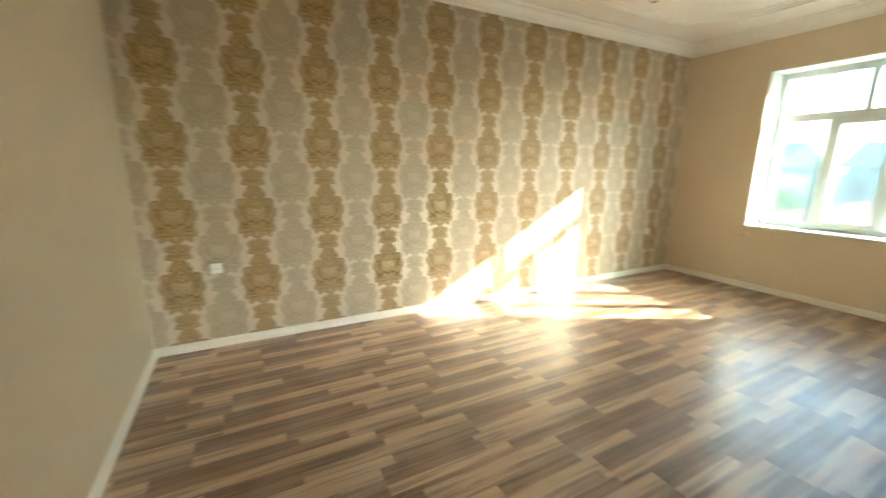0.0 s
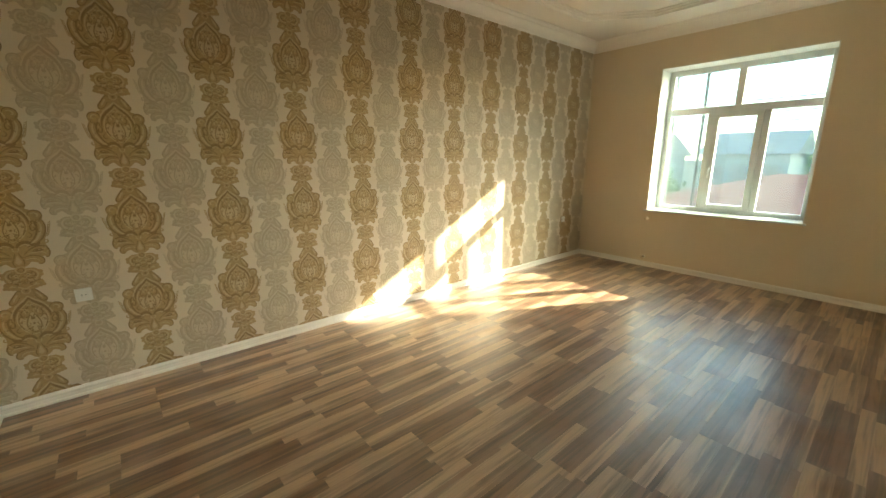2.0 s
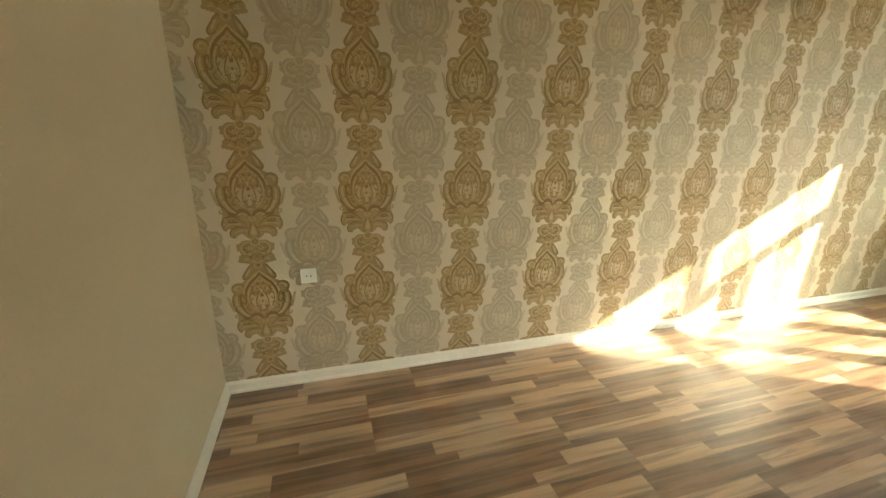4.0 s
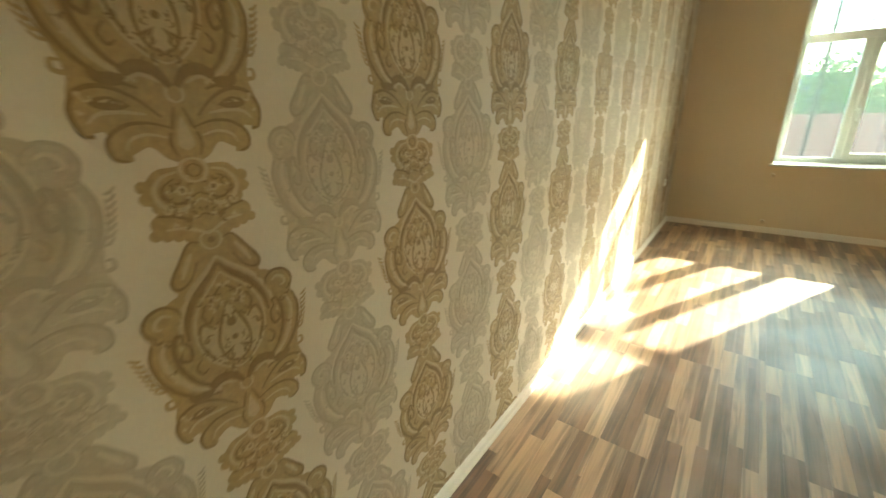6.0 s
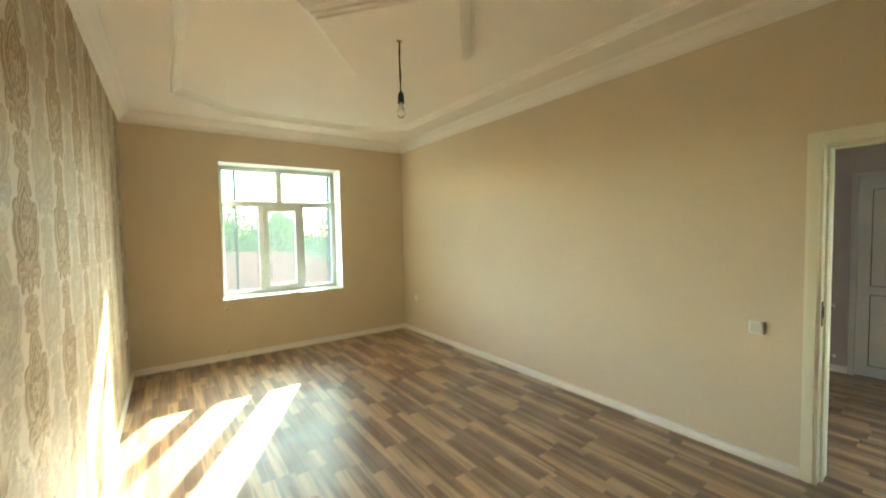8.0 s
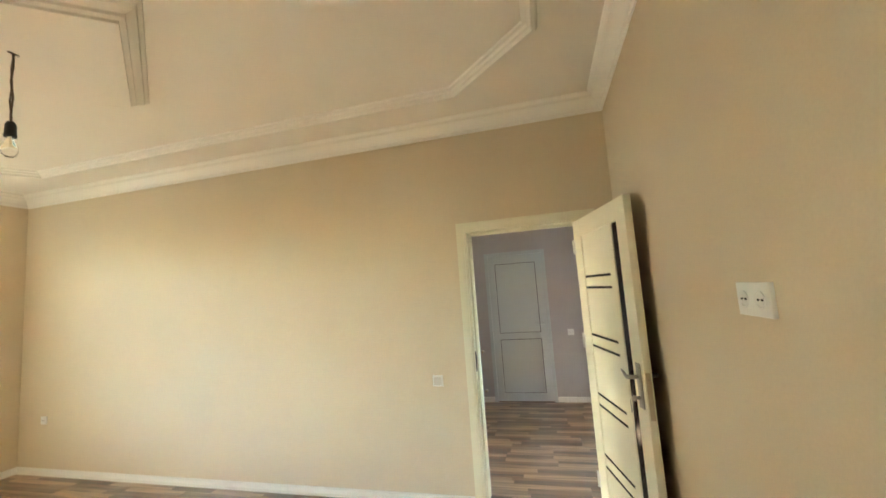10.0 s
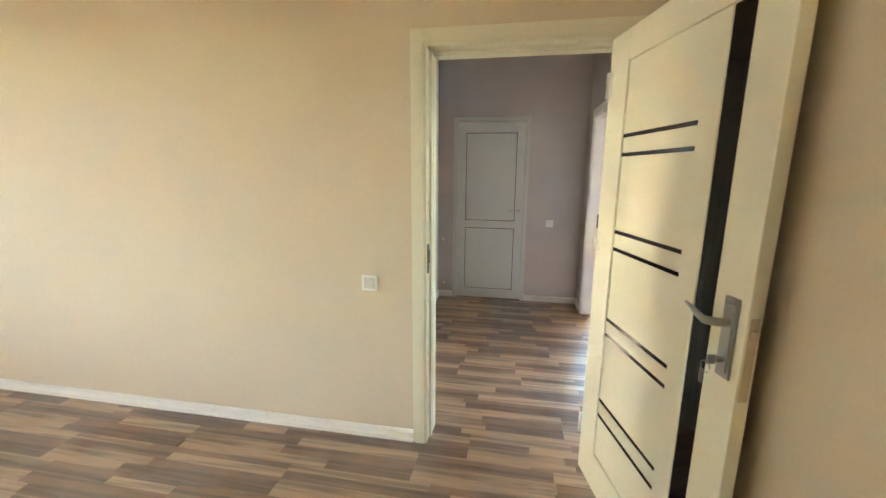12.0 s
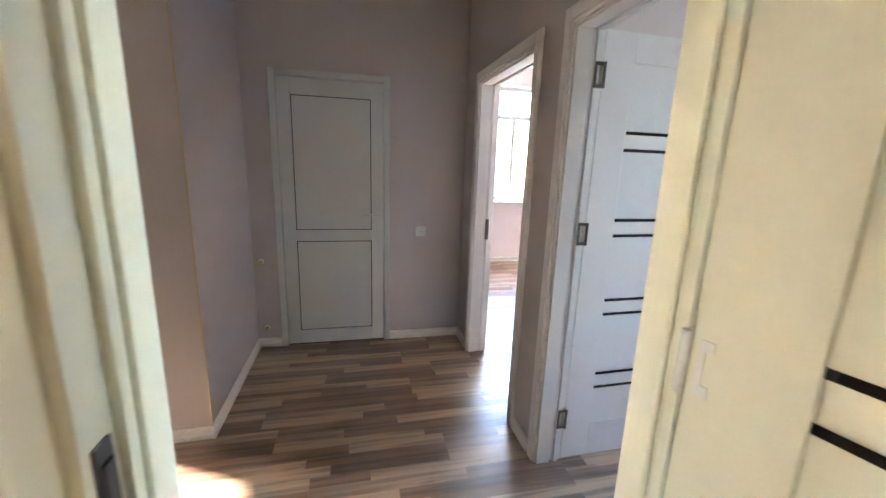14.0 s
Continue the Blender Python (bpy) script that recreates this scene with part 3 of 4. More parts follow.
baseboard([(HX, 1.338), (HX, 1.51), (4.985, 1.51), (4.985, 1.70)], "white hall baseboard")
baseboard([(BX1 + 0.08, HY), (AX0 - 0.08, HY)], "white hall baseboard")

for (x0, x1, lab, hinge) in ((AX0, AX1, "white door frame of the bright room, with no leaf in view", False), (BX0, BX1, "white door frame of the unlit room", True)):
    fr = thing("door_frame", lab, "door frame", kind="structure")
    casing(0.074, HY, 1, x0, x1, HT, axis="x", parent=fr, label="white door casing with a stepped edge", film=M_DOOR_COOL)
    casing(0.074, YS, -1, x0, x1, HT, axis="x", parent=fr, label="white door casing with a stepped edge", film=M_DOOR_COOL)
    bm = bmesh.new()
    for (p0, p1) in ((x0 - 0.02, x0), (x1, x1 + 0.02)):
        box(bm, p0, p1, YS - 0.002, HY + 0.002, 0, HT + 0.02, bevel=0.002)
    box(bm, x0, x1, YS - 0.002, HY + 0.002, HT, HT + 0.02, bevel=0.002)
    for (p0, p1, z0, z1) in ((x0, x0 + 0.013, 0, HT), (x1 - 0.013, x1, 0, HT), (x0 + 0.013, x1 - 0.013, HT - 0.013, HT)):
        box(bm, p0, p1, HY - 0.07, HY + 0.003, z0, z1, bevel=0.005)
        box(bm, p0, p1, HY - 0.112, HY - 0.090, z0, z1, bevel=0.004)
    part("jamb", bm, M_DOOR_COOL, fr)
    if hinge:
        for zz in (0.239, 1.154, 1.804):
            bm = bmesh.new()
            tube(bm, [(x1 - 0.019, YS - 0.002, zz - 0.05), (x1 - 0.019, YS - 0.002, zz + 0.05)], 0.006, 10)
            for (p0, p1, z0, z1) in ((0.0, 0.040, -0.05, -0.036), (0.0, 0.040, 0.036, 0.05), (0.030, 0.040, -0.036, 0.036)):
                box(bm, x1 - 0.0165, x1 - 0.0125, YS + p0, YS + p1, zz + z0, zz + z1, bevel=0.001)
            part("hinge", bm, M_BRONZE, fr, "dull steel open-frame hinge")
    else:
        bm = bmesh.new()
        box(bm, x1 - 0.017, x1 - 0.012, HY - 0.105, HY - 0.08, 0.90, 1.05, bevel=0.001)
        part("strike_plate", bm, M_BRONZE, fr, "dark steel strike plate")
door_2 = leaf("door_2", "open white door with black inlay strips, swung into the unlit room", pose(BX1 - 0.002, YS - 0.004, 0.004, 0, 0, -89), film=M_DOOR_COOL)

# plain two-panel door at the end of the hall
d3 = thing("door_3", "closed plain white plastic door with two panels and dark seals", "door", kind="structure")
bm = bmesh.new()
for (y0, y1, z0, z1) in ((0.505, 0.549, 0, 2.038), (1.289, 1.335, 0, 2.038), (0.549, 1.289, 1.992, 2.038)):
    box(bm, HX - 0.022, HX + 0.08, y0, y1, z0, z1, bevel=0.005)
part("door_frame", bm, M_PVC, d3)
bm = bmesh.new()
ys0, ys1 = 0.552, 1.286
for (y0, y1, z0, z1) in ((ys0, ys0 + 0.09, 0.012, 1.988), (ys1 - 0.09, ys1, 0.012, 1.988), (ys0 + 0.09, ys1 - 0.09, 0.012, 0.119), (ys0 + 0.09, ys1 - 0.09, 0.835, 0.918), (ys0 + 0.09, ys1 - 0.09, 1.876, 1.988)):
    box(bm, HX - 0.012, HX + 0.05, y0, y1, z0, z1, bevel=0.004)
part("leaf_frame", bm, M_PVC, d3)
for z0, z1 in ((0.119, 0.835), (0.918, 1.876)):
    boxpart("seal", (HX - 0.004, HX + 0.03, ys0 + 0.091, ys1 - 0.091, z0 + 0.001, z1 - 0.001), M_DARK, d3, "black rubber seal")
    boxpart("door_panel", (HX - 0.008, HX + 0.02, ys0 + 0.097, ys1 - 0.097, z0 + 0.007, z1 - 0.007), M_PVC, d3, bevel=0.002)
bm = bmesh.new()
box(bm, HX - 0.020, HX - 0.012, 0.585, 0.609, 0.91, 1.13, bevel=0.003)
tube(bm, [(HX - 0.018, 0.597, 1.04), (HX - 0.05, 0.597, 1.04), (HX - 0.056, 0.605, 1.04), (HX - 0.056, 0.708, 1.04)], 0.009, 10)
part("door_handle", bm, M_PVC, d3, "white plastic lever handle")

# window of the bright room
w2 = thing("window_2", "white plastic window of the bright room", "window", kind="structure")
bm = bmesh.new()
for d in ((-2.75, -2.69, 0.93, 2.55), (-0.81, -0.75, 0.93, 2.55), (-2.69, -0.81, 0.93, 0.99), (-2.69, -0.81, 2.49, 2.55), (-1.56, -1.50, 0.99, 2.1), (-2.69, -0.81, 2.1, 2.16)):
    box(bm, 8.60, 8.66, d[0], d[1], d[2], d[3], bevel=0.004)
part("window_frame", bm, M_PVC, w2)
boxpart("window_sill", (8.40, 8.62, -2.80, -0.70, 0.905, 0.929), M_PVC, w2, bevel=0.005)
for y0, y1, z0, z1 in ((-2.7, -1.55, 0.98, 2.11), (-1.51, -0.80, 0.98, 2.11), (-2.7, -0.80, 2.15, 2.5)):
    boxpart("pane", (8.628, 8.632, y0, y1, z0, z1), M_GLASS_CLEAR, w2).visible_shadow = False
baseboard([(8.5, -4.2), (8.5, HY)], "white baseboard of the bright room")
# ---- switches, sockets, pipe ends ----


def socket(name, label, m, w=0.082, h=0.082, kind="switch"):
    """Wall plate that faces local -y, its back at y = 0."""
    s = thing(name, label, "light switch" if kind == "switch" else "wall socket", m)
    boxpart("frame_plate", (-w / 2, w / 2, -0.013, 0.0, -h / 2, h / 2), M_SOCKET, s, bevel=0.003)
    n = max(1, round(w / h))
    for i in range(n):
        c = (i - (n - 1) / 2) * h * 0.95
        if kind == "switch":
            bm = bmesh.new()
            box(bm, c - 0.029, c + 0.029, -0.0175, -0.011, -0.029, 0.029, bevel=0.003)
            part("rocker", bm, M_ROCKER, s)
        else:
            bm = bmesh.new()
            lathe(bm, [(0.021, 0.0), (0.021, 0.003), (0.018, 0.003), (0.018, -0.006)], 20)
            for v in bm.verts:
                v.co = Vector((v.co.x + c, -0.013 - v.co.z, v.co.y))
            part("insert", bm, M_SOCKET, s)
            for dx in (-0.0095, 0.0095):
                bm = bmesh.new()
                tube(bm, [(c + dx, -0.0075, 0), (c + dx, -0.0165, 0)], 0.0026, 10)
                part("contact_hole", bm, M_DARK, s, "dark contact hole")
    return s


socket("light_switch", "white square single light switch beside the door casing", pose(W, 1.372, 0.888, 0, 0, -90))
socket("wall_socket", "white square socket on the damask wall", pose(0, 0.452, 0.628, 0, 0, 90), kind="socket", w=0.078, h=0.078)
socket("wall_socket", "white square socket on the damask wall near the window", pose(0, 5.46, 0.57, 0, 0, 90), kind="socket", w=0.078, h=0.078)
socket("wall_socket", "white square socket on the beige wall near the window", pose(W, 5.582, 0.536, 0, 0, -90), kind="socket", w=0.078, h=0.078)
socket("wall_socket", "white double socket high on the beige wall", pose(1.668, 0, 1.490, 0, 0, 180), kind="socket", w=0.16, h=0.085)
socket("wall_socket", "white square socket beside the plain hall door", pose(HX, 0.258, 0.903, 0, 0, -90), kind="socket", w=0.08, h=0.08)


def pipe_end(m, label):
    p = thing("pipe_end", label, "pipe end", m, "capped heating pipe ends")
    bm = bmesh.new()
    tube(bm, [(0, 0, 0), (0, -0.006, 0)], 0.020, 14)
    part("wall_rosette", bm, M_TRIM, p)
    bm = bmesh.new()
    tube(bm, [(0, -0.006, 0), (0, -0.045, 0)], 0.012, 12)
    tube(bm, [(0, -0.045, 0), (0, -0.072, 0)], 0.017, 6)
    part("cap", bm, M_BRASS, p, "small brass-toned cap")
    return p


for m in (pose(0.938, L, 0.640), pose(0.943, L, 0.130), pose(HX, 1.455, 0.683, 0, 0, -90), pose(HX, 1.440, 0.157, 0, 0, -90)):
    pipe_end(m, "capped heating pipe end sticking out of the wall")

# ---- bare bulb on its flex ----
lamp = thing("pendant_bulb", "bare clear bulb in a black holder on a flex", "hanging bulb", pose(1.694, 2.832, -0.059))
bm = bmesh.new()
tube(bm, [(0.0, 0, 2.879), (0.004, 0.002, 2.82), (-0.003, 0.0, 2.74), (0.006, -0.002, 2.66), (0.002, 0, 2.58), (0.004, 0, 2.53)], 0.0045, 8)
tube(bm, [(0.006, 0.004, 2.879), (-0.004, 0.0, 2.80), (0.004, 0.004, 2.72), (-0.003, 0.002, 2.64), (0.006, 0, 2.56), (0.004, 0, 2.53)], 0.0035, 8)
box(bm, -0.02, 0.02, -0.006, 0.006, 2.874, 2.880, bevel=0.002)
part("flex", bm, M_CORD, lamp)
bm = bmesh.new()
lathe(bm, [(0.008, 2.545), (0.014, 2.54), (0.020, 2.525), (0.021, 2.485), (0.023, 2.48), (0.023, 2.468), (0.016, 2.466)], 20, (0.004, 0, 0))
part("lamp_holder", bm, M_DARK, lamp, "black plastic lamp holder")
bm = bmesh.new()
lathe(bm, [(0.013, 2.468), (0.014, 2.455), (0.020, 2.440), (0.027, 2.418), (0.029, 2.403), (0.025, 2.386), (0.014, 2.374), (0.003, 2.371)], 24, (0.004, 0, 0))
part("bulb", bm, M_BULB, lamp, "clear glass bulb")

# ---- outside ----
structure("ground", [(-400, 400, -300, 700, -3.4, -3.2)], M_GROUND, "dry ground far below the window", "ground")


def far_house(label, x0, x1, y0, y1, z1, ridge, wallm, roofm, wins=3, axis="x"):
    h = thing("house", label, "house", pose((x0 + x1) / 2, (y0 + y1) / 2, -3.2))
    w, d = (x1 - x0) / 2, (y1 - y0) / 2
    zt = z1 + 3.2
    boxpart("wall", (-w, w, -d, d, 0, zt), wallm, h)
    bm = bmesh.new()
    o = 0.4
    rz = ridge + 3.2
    e = [(-w - o, -d - o), (w + o, -d - o), (w + o, d + o), (-w - o, d + o)]
    inset = min(w, d) * (0.9 if axis == "hip" else 0.0)
    rid = [(-w - o + inset, 0), (w + o - inset, 0)]
    lo = [bm.verts.new((x, y, zt)) for x, y in e]
    hi = [bm.verts.new((x, y, rz)) for x, y in rid]
    for q in ((lo[0], lo[1], hi[1], hi[0]), (lo[1], lo[2], hi[1]), (lo[2], lo[3], hi[0], hi[1]), (lo[3], lo[0], hi[0]), (lo[3], lo[2], lo[1], lo[0])):
        bm.faces.new(q)
    r = part("roof", bm, roofm, h)
    # standing seams on the side towards the room
    n = int((2 * w) / 0.9)
    bm = bmesh.new()
    for i in range(1, n):
        x = -w + i * 2 * w / n
        top = min(max(x, rid[0][0]), rid[1][0])
        f = 1.0 if abs(x - top) < 1e-6 else 1 - abs(x - top) / max(inset, 1e-3)
        p = Vector((x, -d - o, zt + 0.02))
        q = p.lerp(Vector((x, 0, rz + 0.02)), f)
        tube(bm, [p, q], 0.016, 4)
    if n > 1:
        part("roof_seam", bm, roofm, r)
    for i in range(wins):
        x = -w + (i + 0.5) * 2 * w / wins
        wz = zt - 1.9
        f = boxpart("window", (x - 0.6, x + 0.6, -d - 0.06, -d + 0.02, wz, wz + 1.25), M_HOUSE2, h)
        boxpart("pane", (x - 0.5, x + 0.5, -d - 0.075, -d - 0.05, wz + 0.1, wz + 1.15), M_PANE_FAR, f)
    return h


far_house("neighbouring house under a red metal hip roof", -3.6, 7.8, 11.0, 21.0, -0.30, 0.92, M_HOUSE2, M_ROOF, 5, "hip")
far_house("grey rendered house with a sheet roof", -17.0, -8.5, 28.0, 35.0, 1.5, 3.0, M_HOUSE, M_SLATE, 3)
far_house("dark grey house with a sheet roof", -7.6, -2.4, 36.0, 43.0, 1.6, 3.3, M_HOUSE, M_SLATE, 3)
far_house("pale low house with a grey roof", 0.5, 6.5, 52.0, 60.0, 1.9, 3.4, M_HOUSE2, M_SLATE, 3)
far_house("pale apartment building far away", -9.0, 4.0, 110.0, 120.0, 9.0, 10.0, M_HOUSE2, M_SLATE, 6)

pole = thing("utility_pole", "thin weathered metal pole outside the window", "pole", pose(1.18, 6.72, -3.2))
bm = bmesh.new()
tube(bm, [(0, 0, 0), (0, 0, 8.2)], [0.020, 0.017], 12)
part("shaft", bm, M_POLE, pole)
for i, (za, zb) in enumerate(((2.55, 5.4), (2.95, 5.9), (3.6, 6.4))):
    bm = bmesh.new()
    pts = []
    for j in range(13):
        f = j / 12
        pts.append((-30 + 62 * f, 24 + 3 * f, za + 1.2 + (zb - za) * f * 0.4 - 1.2 * math.sin(math.pi * f)))
    tube(bm, pts, 0.028, 5)
    tagged(part("overhead_cable", bm, M_DARK), "thin black overhead cable in the sky", "cable", "overhead cables")


def tree(x, y, h, r, seed):
    rnd = random.Random(seed)
    t = thing("tree", "pale green spring tree behind the neighbouring roof", "tree", pose(x, y, -3.2), "trees behind the roofs")
    bm = bmesh.new()
    tube(bm, [(0, 0, 0), (0.1, 0, h * 0.3), (0.0, 0.1, h * 0.6), (0.1, 0, h * 0.85)], [0.22, 0.17, 0.10, 0.04], 8)
    tips = []
    for i in range(9):
        a, zz = i * 2.4 + rnd.random(), h * (0.32 + 0.055 * i)
        l = r * (0.9 - 0.05 * i) * rnd.uniform(0.7, 1.1)
        tip = (l * math.cos(a), l * math.sin(a), zz + l * 0.6)
        tube(bm, [(0, 0, zz), (tip[0] * 0.5, tip[1] * 0.5, zz + l * 0.35), tip], [0.08, 0.05, 0.015], 5)
        tips.append(tip)
    part("trunk", bm, M_BARK, t)
    vs, fs = [], []
    for i in range(1500):
        tip = tips[rnd.randrange(9)] if rnd.random() < 0.75 else (0, 0, h * 0.85)
        c = Vector(tip) + Vector((rnd.gauss(0, r * 0.26), rnd.gauss(0, r * 0.26), rnd.gauss(0, r * 0.24)))
        s = rnd.uniform(0.10, 0.24)
        u = Vector((rnd.gauss(0, 1), rnd.gauss(0, 1), rnd.gauss(0, 1))).normalized()
        v = u.orthogonal().normalized()
        k = len(vs)
        vs += [c - u * s, c + v * s * 0.55, c + u * s, c - v * s * 0.55]
        fs.append((k, k + 1, k + 2, k + 3))
    me = bpy.data.meshes.new("crown")
    me.from_pydata([tuple(v) for v in vs], [], fs)
    me.materials.append(M_LEAF)
    c = new("crown", me)
    c.parent = t
    c["kind"] = "stuff"
    return t


for i, (x, y, h, r) in enumerate(((3.5, 30, 6.2, 2.6), (7.5, 33, 6.6, 2.8), (11.5, 31, 6.3, 2.7), (15.5, 35, 6.4, 2.9), (-1.0, 44, 6.0, 2.6), (20, 38, 6.8, 3.0), (9.5, 42, 7.0, 3.0), (25, 42, 7.2, 3.2), (-6.5, 24.5, 3.6, 1.4))):
    tree(x, y, h, r, i + 5)

# ---- damask print of the west wall ----
def spline(pts, n=6):
    """Catmull-Rom through plan points."""
    out = []
    P = [Vector(p) for p in pts]
    for i in range(len(P) - 1):
        a, b, c, d = P[max(i - 1, 0)], P[i], P[i + 1], P[min(i + 2, len(P) - 1)]
        for j in range(n):
            t = j / n
            out.append(0.5 * ((2 * b) + (c - a) * t + (2 * a - 5 * b + 4 * c - d) * t * t + (3 * b - a - 3 * c + d) * t ** 3))
    out.append(P[-1])
    return out


def ribbon(bm, pts, w, lift, mi, ridge=0.0012, mirror=True):
    """Tapered embossed stroke on the wall plane (s, z), with a raised middle."""
    for sg in ((1, -1) if mirror else (1,)):
        p = spline(pts, 4)
        n = len(p)
        rows = []
        for i, c in enumerate(p):
            d = (p[min(i + 1, n - 1)] - p[max(i - 1, 0)]).normalized()
            k = w * (0.35 + 0.65 * math.sin(math.pi * min(max((i + 0.7) / n, 0.08), 0.92)))
            nr = Vector((-d.y, d.x)) * k / 2
            rows.append([bm.verts.new((lift + h, sg * q.x, q.y)) for q, h in ((c - nr, 0), (c, ridge), (c + nr, 0))])
        for a, b in zip(rows, rows[1:]):
            for j in (0, 1):
                f = bm.faces.new((a[j], a[j + 1], b[j + 1], b[j]))
                f.material_index, f.smooth = mi, True


def blob(bm, pts, lift, mi, mirror=False, closed_half=False):
    """Filled flat print shape. closed_half: pts give the right half, mirrored to the left."""
    if closed_half:
        r = spline(pts, 4)
        loop = r + [Vector((-q.x, q.y)) for q in r[::-1] if q.x > 1e-5]
        bm.faces.new([bm.verts.new((lift, q.x, q.y)) for q in loop]).material_index = mi
        return
    for sg in ((1, -1) if mirror else (1,)):
        r = spline(list(pts) + [pts[0]], 4)[:-1]
        bm.faces.new([bm.verts.new((lift, sg * q.x, q.y)) for q in r]).material_index = mi


def disc(bm, s, z, r, lift, mi, mirror=True, sy=1.0):
    for sg in ((1, -1) if mirror and abs(s) > 1e-5 else (1,)):
        bm.faces.new([bm.verts.new((lift, sg * s + r * math.cos(a), z + sy * r * math.sin(a))) for a in [i * math.pi / 6 for i in range(12)]]).material_index = mi


def medallion(mats):
    """One repeat of the print; origin at the tip of the inner arch. Slots: body, light, shade."""
    bm = bmesh.new()
    # paler ground of the print
    blob(bm, [(0.0, 0.080), (0.016, 0.074), (0.034, 0.060), (0.052, 0.034), (0.066, 0.004), (0.074, -0.030), (0.092, -0.034), (0.112, -0.032), (0.129, -0.046), (0.131, -0.068), (0.126, -0.084), (0.135, -0.105), (0.136, -0.130), (0.130, -0.165), (0.122, -0.195), (0.120, -0.218),
              (0.126, -0.240), (0.124, -0.268), (0.112, -0.288), (0.098, -0.288), (0.094, -0.310), (0.076, -0.322), (0.050, -0.312), (0.030, -0.332), (0.0, -0.345)], 0.0004, 0, closed_half=True)
    # arch panel
    panel = [(0.0, 0.022), (0.022, -0.004), (0.052, -0.034), (0.072, -0.070), (0.078, -0.110), (0.068, -0.155), (0.046, -0.190), (0.022, -0.208), (0.0, -0.214)]
    blob(bm, panel, 0.0006, 0, closed_half=True)
    # side bands, top volutes, ear leaves
    ribbon(bm, [(0.024, -0.226), (0.066, -0.212), (0.102, -0.172), (0.116, -0.122), (0.110, -0.088), (0.092, -0.074)], 0.042, 0.0008, 0, 0.0025)
    ribbon(bm, [(0.080, -0.068), (0.082, -0.048), (0.096, -0.038), (0.116, -0.044), (0.122, -0.062), (0.112, -0.074), (0.101, -0.064)], 0.019, 0.0010, 0, 0.0025)
    ribbon(bm, [(0.050, -0.030), (0.074, -0.036), (0.092, -0.056), (0.098, -0.090)], 0.030, 0.0007, 0, 0.002)
    blob(bm, [(0.018, 0.058), (0.028, 0.068), (0.042, 0.056), (0.060, 0.032), (0.076, 0.004), (0.070, -0.014), (0.048, -0.006), (0.032, 0.022)], 0.0022, 0, mirror=True)
    ribbon(bm, [(0.020, 0.060), (0.036, 0.062), (0.056, 0.034), (0.074, 0.004), (0.066, -0.010), (0.046, 0.000), (0.030, 0.028)], 0.006, 0.0026, 2, 0.001)
    ribbon(bm, [(0.036, 0.046), (0.048, 0.026), (0.058, 0.006)], 0.009, 0.0028, 1)
    disc(bm, 0, 0.060, 0.020, 0.0012, 0, False)
    ribbon(bm, [(0.0, 0.076), (0.014, 0.070), (0.016, 0.056), (0.008, 0.046), (0.0, 0.044)], 0.005, 0.0016, 1)
    disc(bm, 0, 0.060, 0.006, 0.0018, 2, False)
    # arch lines
    ribbon(bm, [(0.0, 0.030), (0.022, 0.006), (0.054, -0.024), (0.076, -0.062), (0.084, -0.100)], 0.011, 0.0016, 1, 0.0018)
    ribbon(bm, [(0.0, 0.018), (0.020, -0.006), (0.050, -0.035), (0.068, -0.070), (0.073, -0.105)], 0.013, 0.0018, 2, 0.0020)
    ribbon(bm, [(0.0, 0.000), (0.016, -0.018), (0.042, -0.045), (0.058, -0.078), (0.061, -0.116), (0.050, -0.156), (0.024, -0.186), (0.0, -0.196)], 0.006, 0.0018, 1)
    # edges and folds of the side bands
    ribbon(bm, [(0.046, -0.230), (0.090, -0.210), (0.122, -0.170), (0.134, -0.122), (0.126, -0.088)], 0.008, 0.0022, 2, 0.0010)
    ribbon(bm, [(0.040, -0.214), (0.072, -0.194), (0.094, -0.154), (0.099, -0.116), (0.092, -0.090), (0.082, -0.090), (0.084, -0.102)], 0.009, 0.0030, 2, 0.0014)
    ribbon(bm, [(0.046, -0.222), (0.086, -0.194), (0.110, -0.150), (0.117, -0.116), (0.108, -0.090)], 0.011, 0.0034, 1, 0.0016)
    ribbon(bm, [(0.074, -0.060), (0.078, -0.042), (0.096, -0.030), (0.120, -0.037), (0.130, -0.060), (0.116, -0.080)], 0.006, 0.0026, 2, 0.001)
    ribbon(bm, [(0.088, -0.050), (0.100, -0.044), (0.112, -0.052), (0.113, -0.063), (0.104, -0.066)], 0.007, 0.0030, 1)
    ribbon(bm, [(0.086, -0.100), (0.074, -0.116), (0.078, -0.140), (0.092, -0.134), (0.088, -0.120)], 0.007, 0.0030, 2)
    ribbon(bm, [(0.064, -0.148), (0.074, -0.162), (0.066, -0.176), (0.056, -0.170)], 0.006, 0.0030, 2)
    # lotus in the panel
    blob(bm, [(0.0, -0.062), (0.014, -0.095), (0.024, -0.130), (0.020, -0.165), (0.0, -0.180)], 0.0016, 1, closed_half=True)
    blob(bm, [(0.026, -0.110), (0.046, -0.092), (0.054, -0.118), (0.042, -0.152), (0.022, -0.176)], 0.0014, 1, mirror=True)
    ribbon(bm, [(0.0, -0.058), (0.016, -0.092), (0.028, -0.130), (0.022, -0.168), (0.0, -0.184)], 0.005, 0.0020, 2, 0.0008)
    ribbon(bm, [(0.026, -0.106), (0.048, -0.086), (0.058, -0.116), (0.044, -0.156), (0.022, -0.182)], 0.005, 0.0020, 2, 0.0008)
    ribbon(bm, [(0.0, -0.022), (0.012, -0.034), (0.026, -0.050), (0.020, -0.066), (0.010, -0.056)], 0.006, 0.0020, 2)
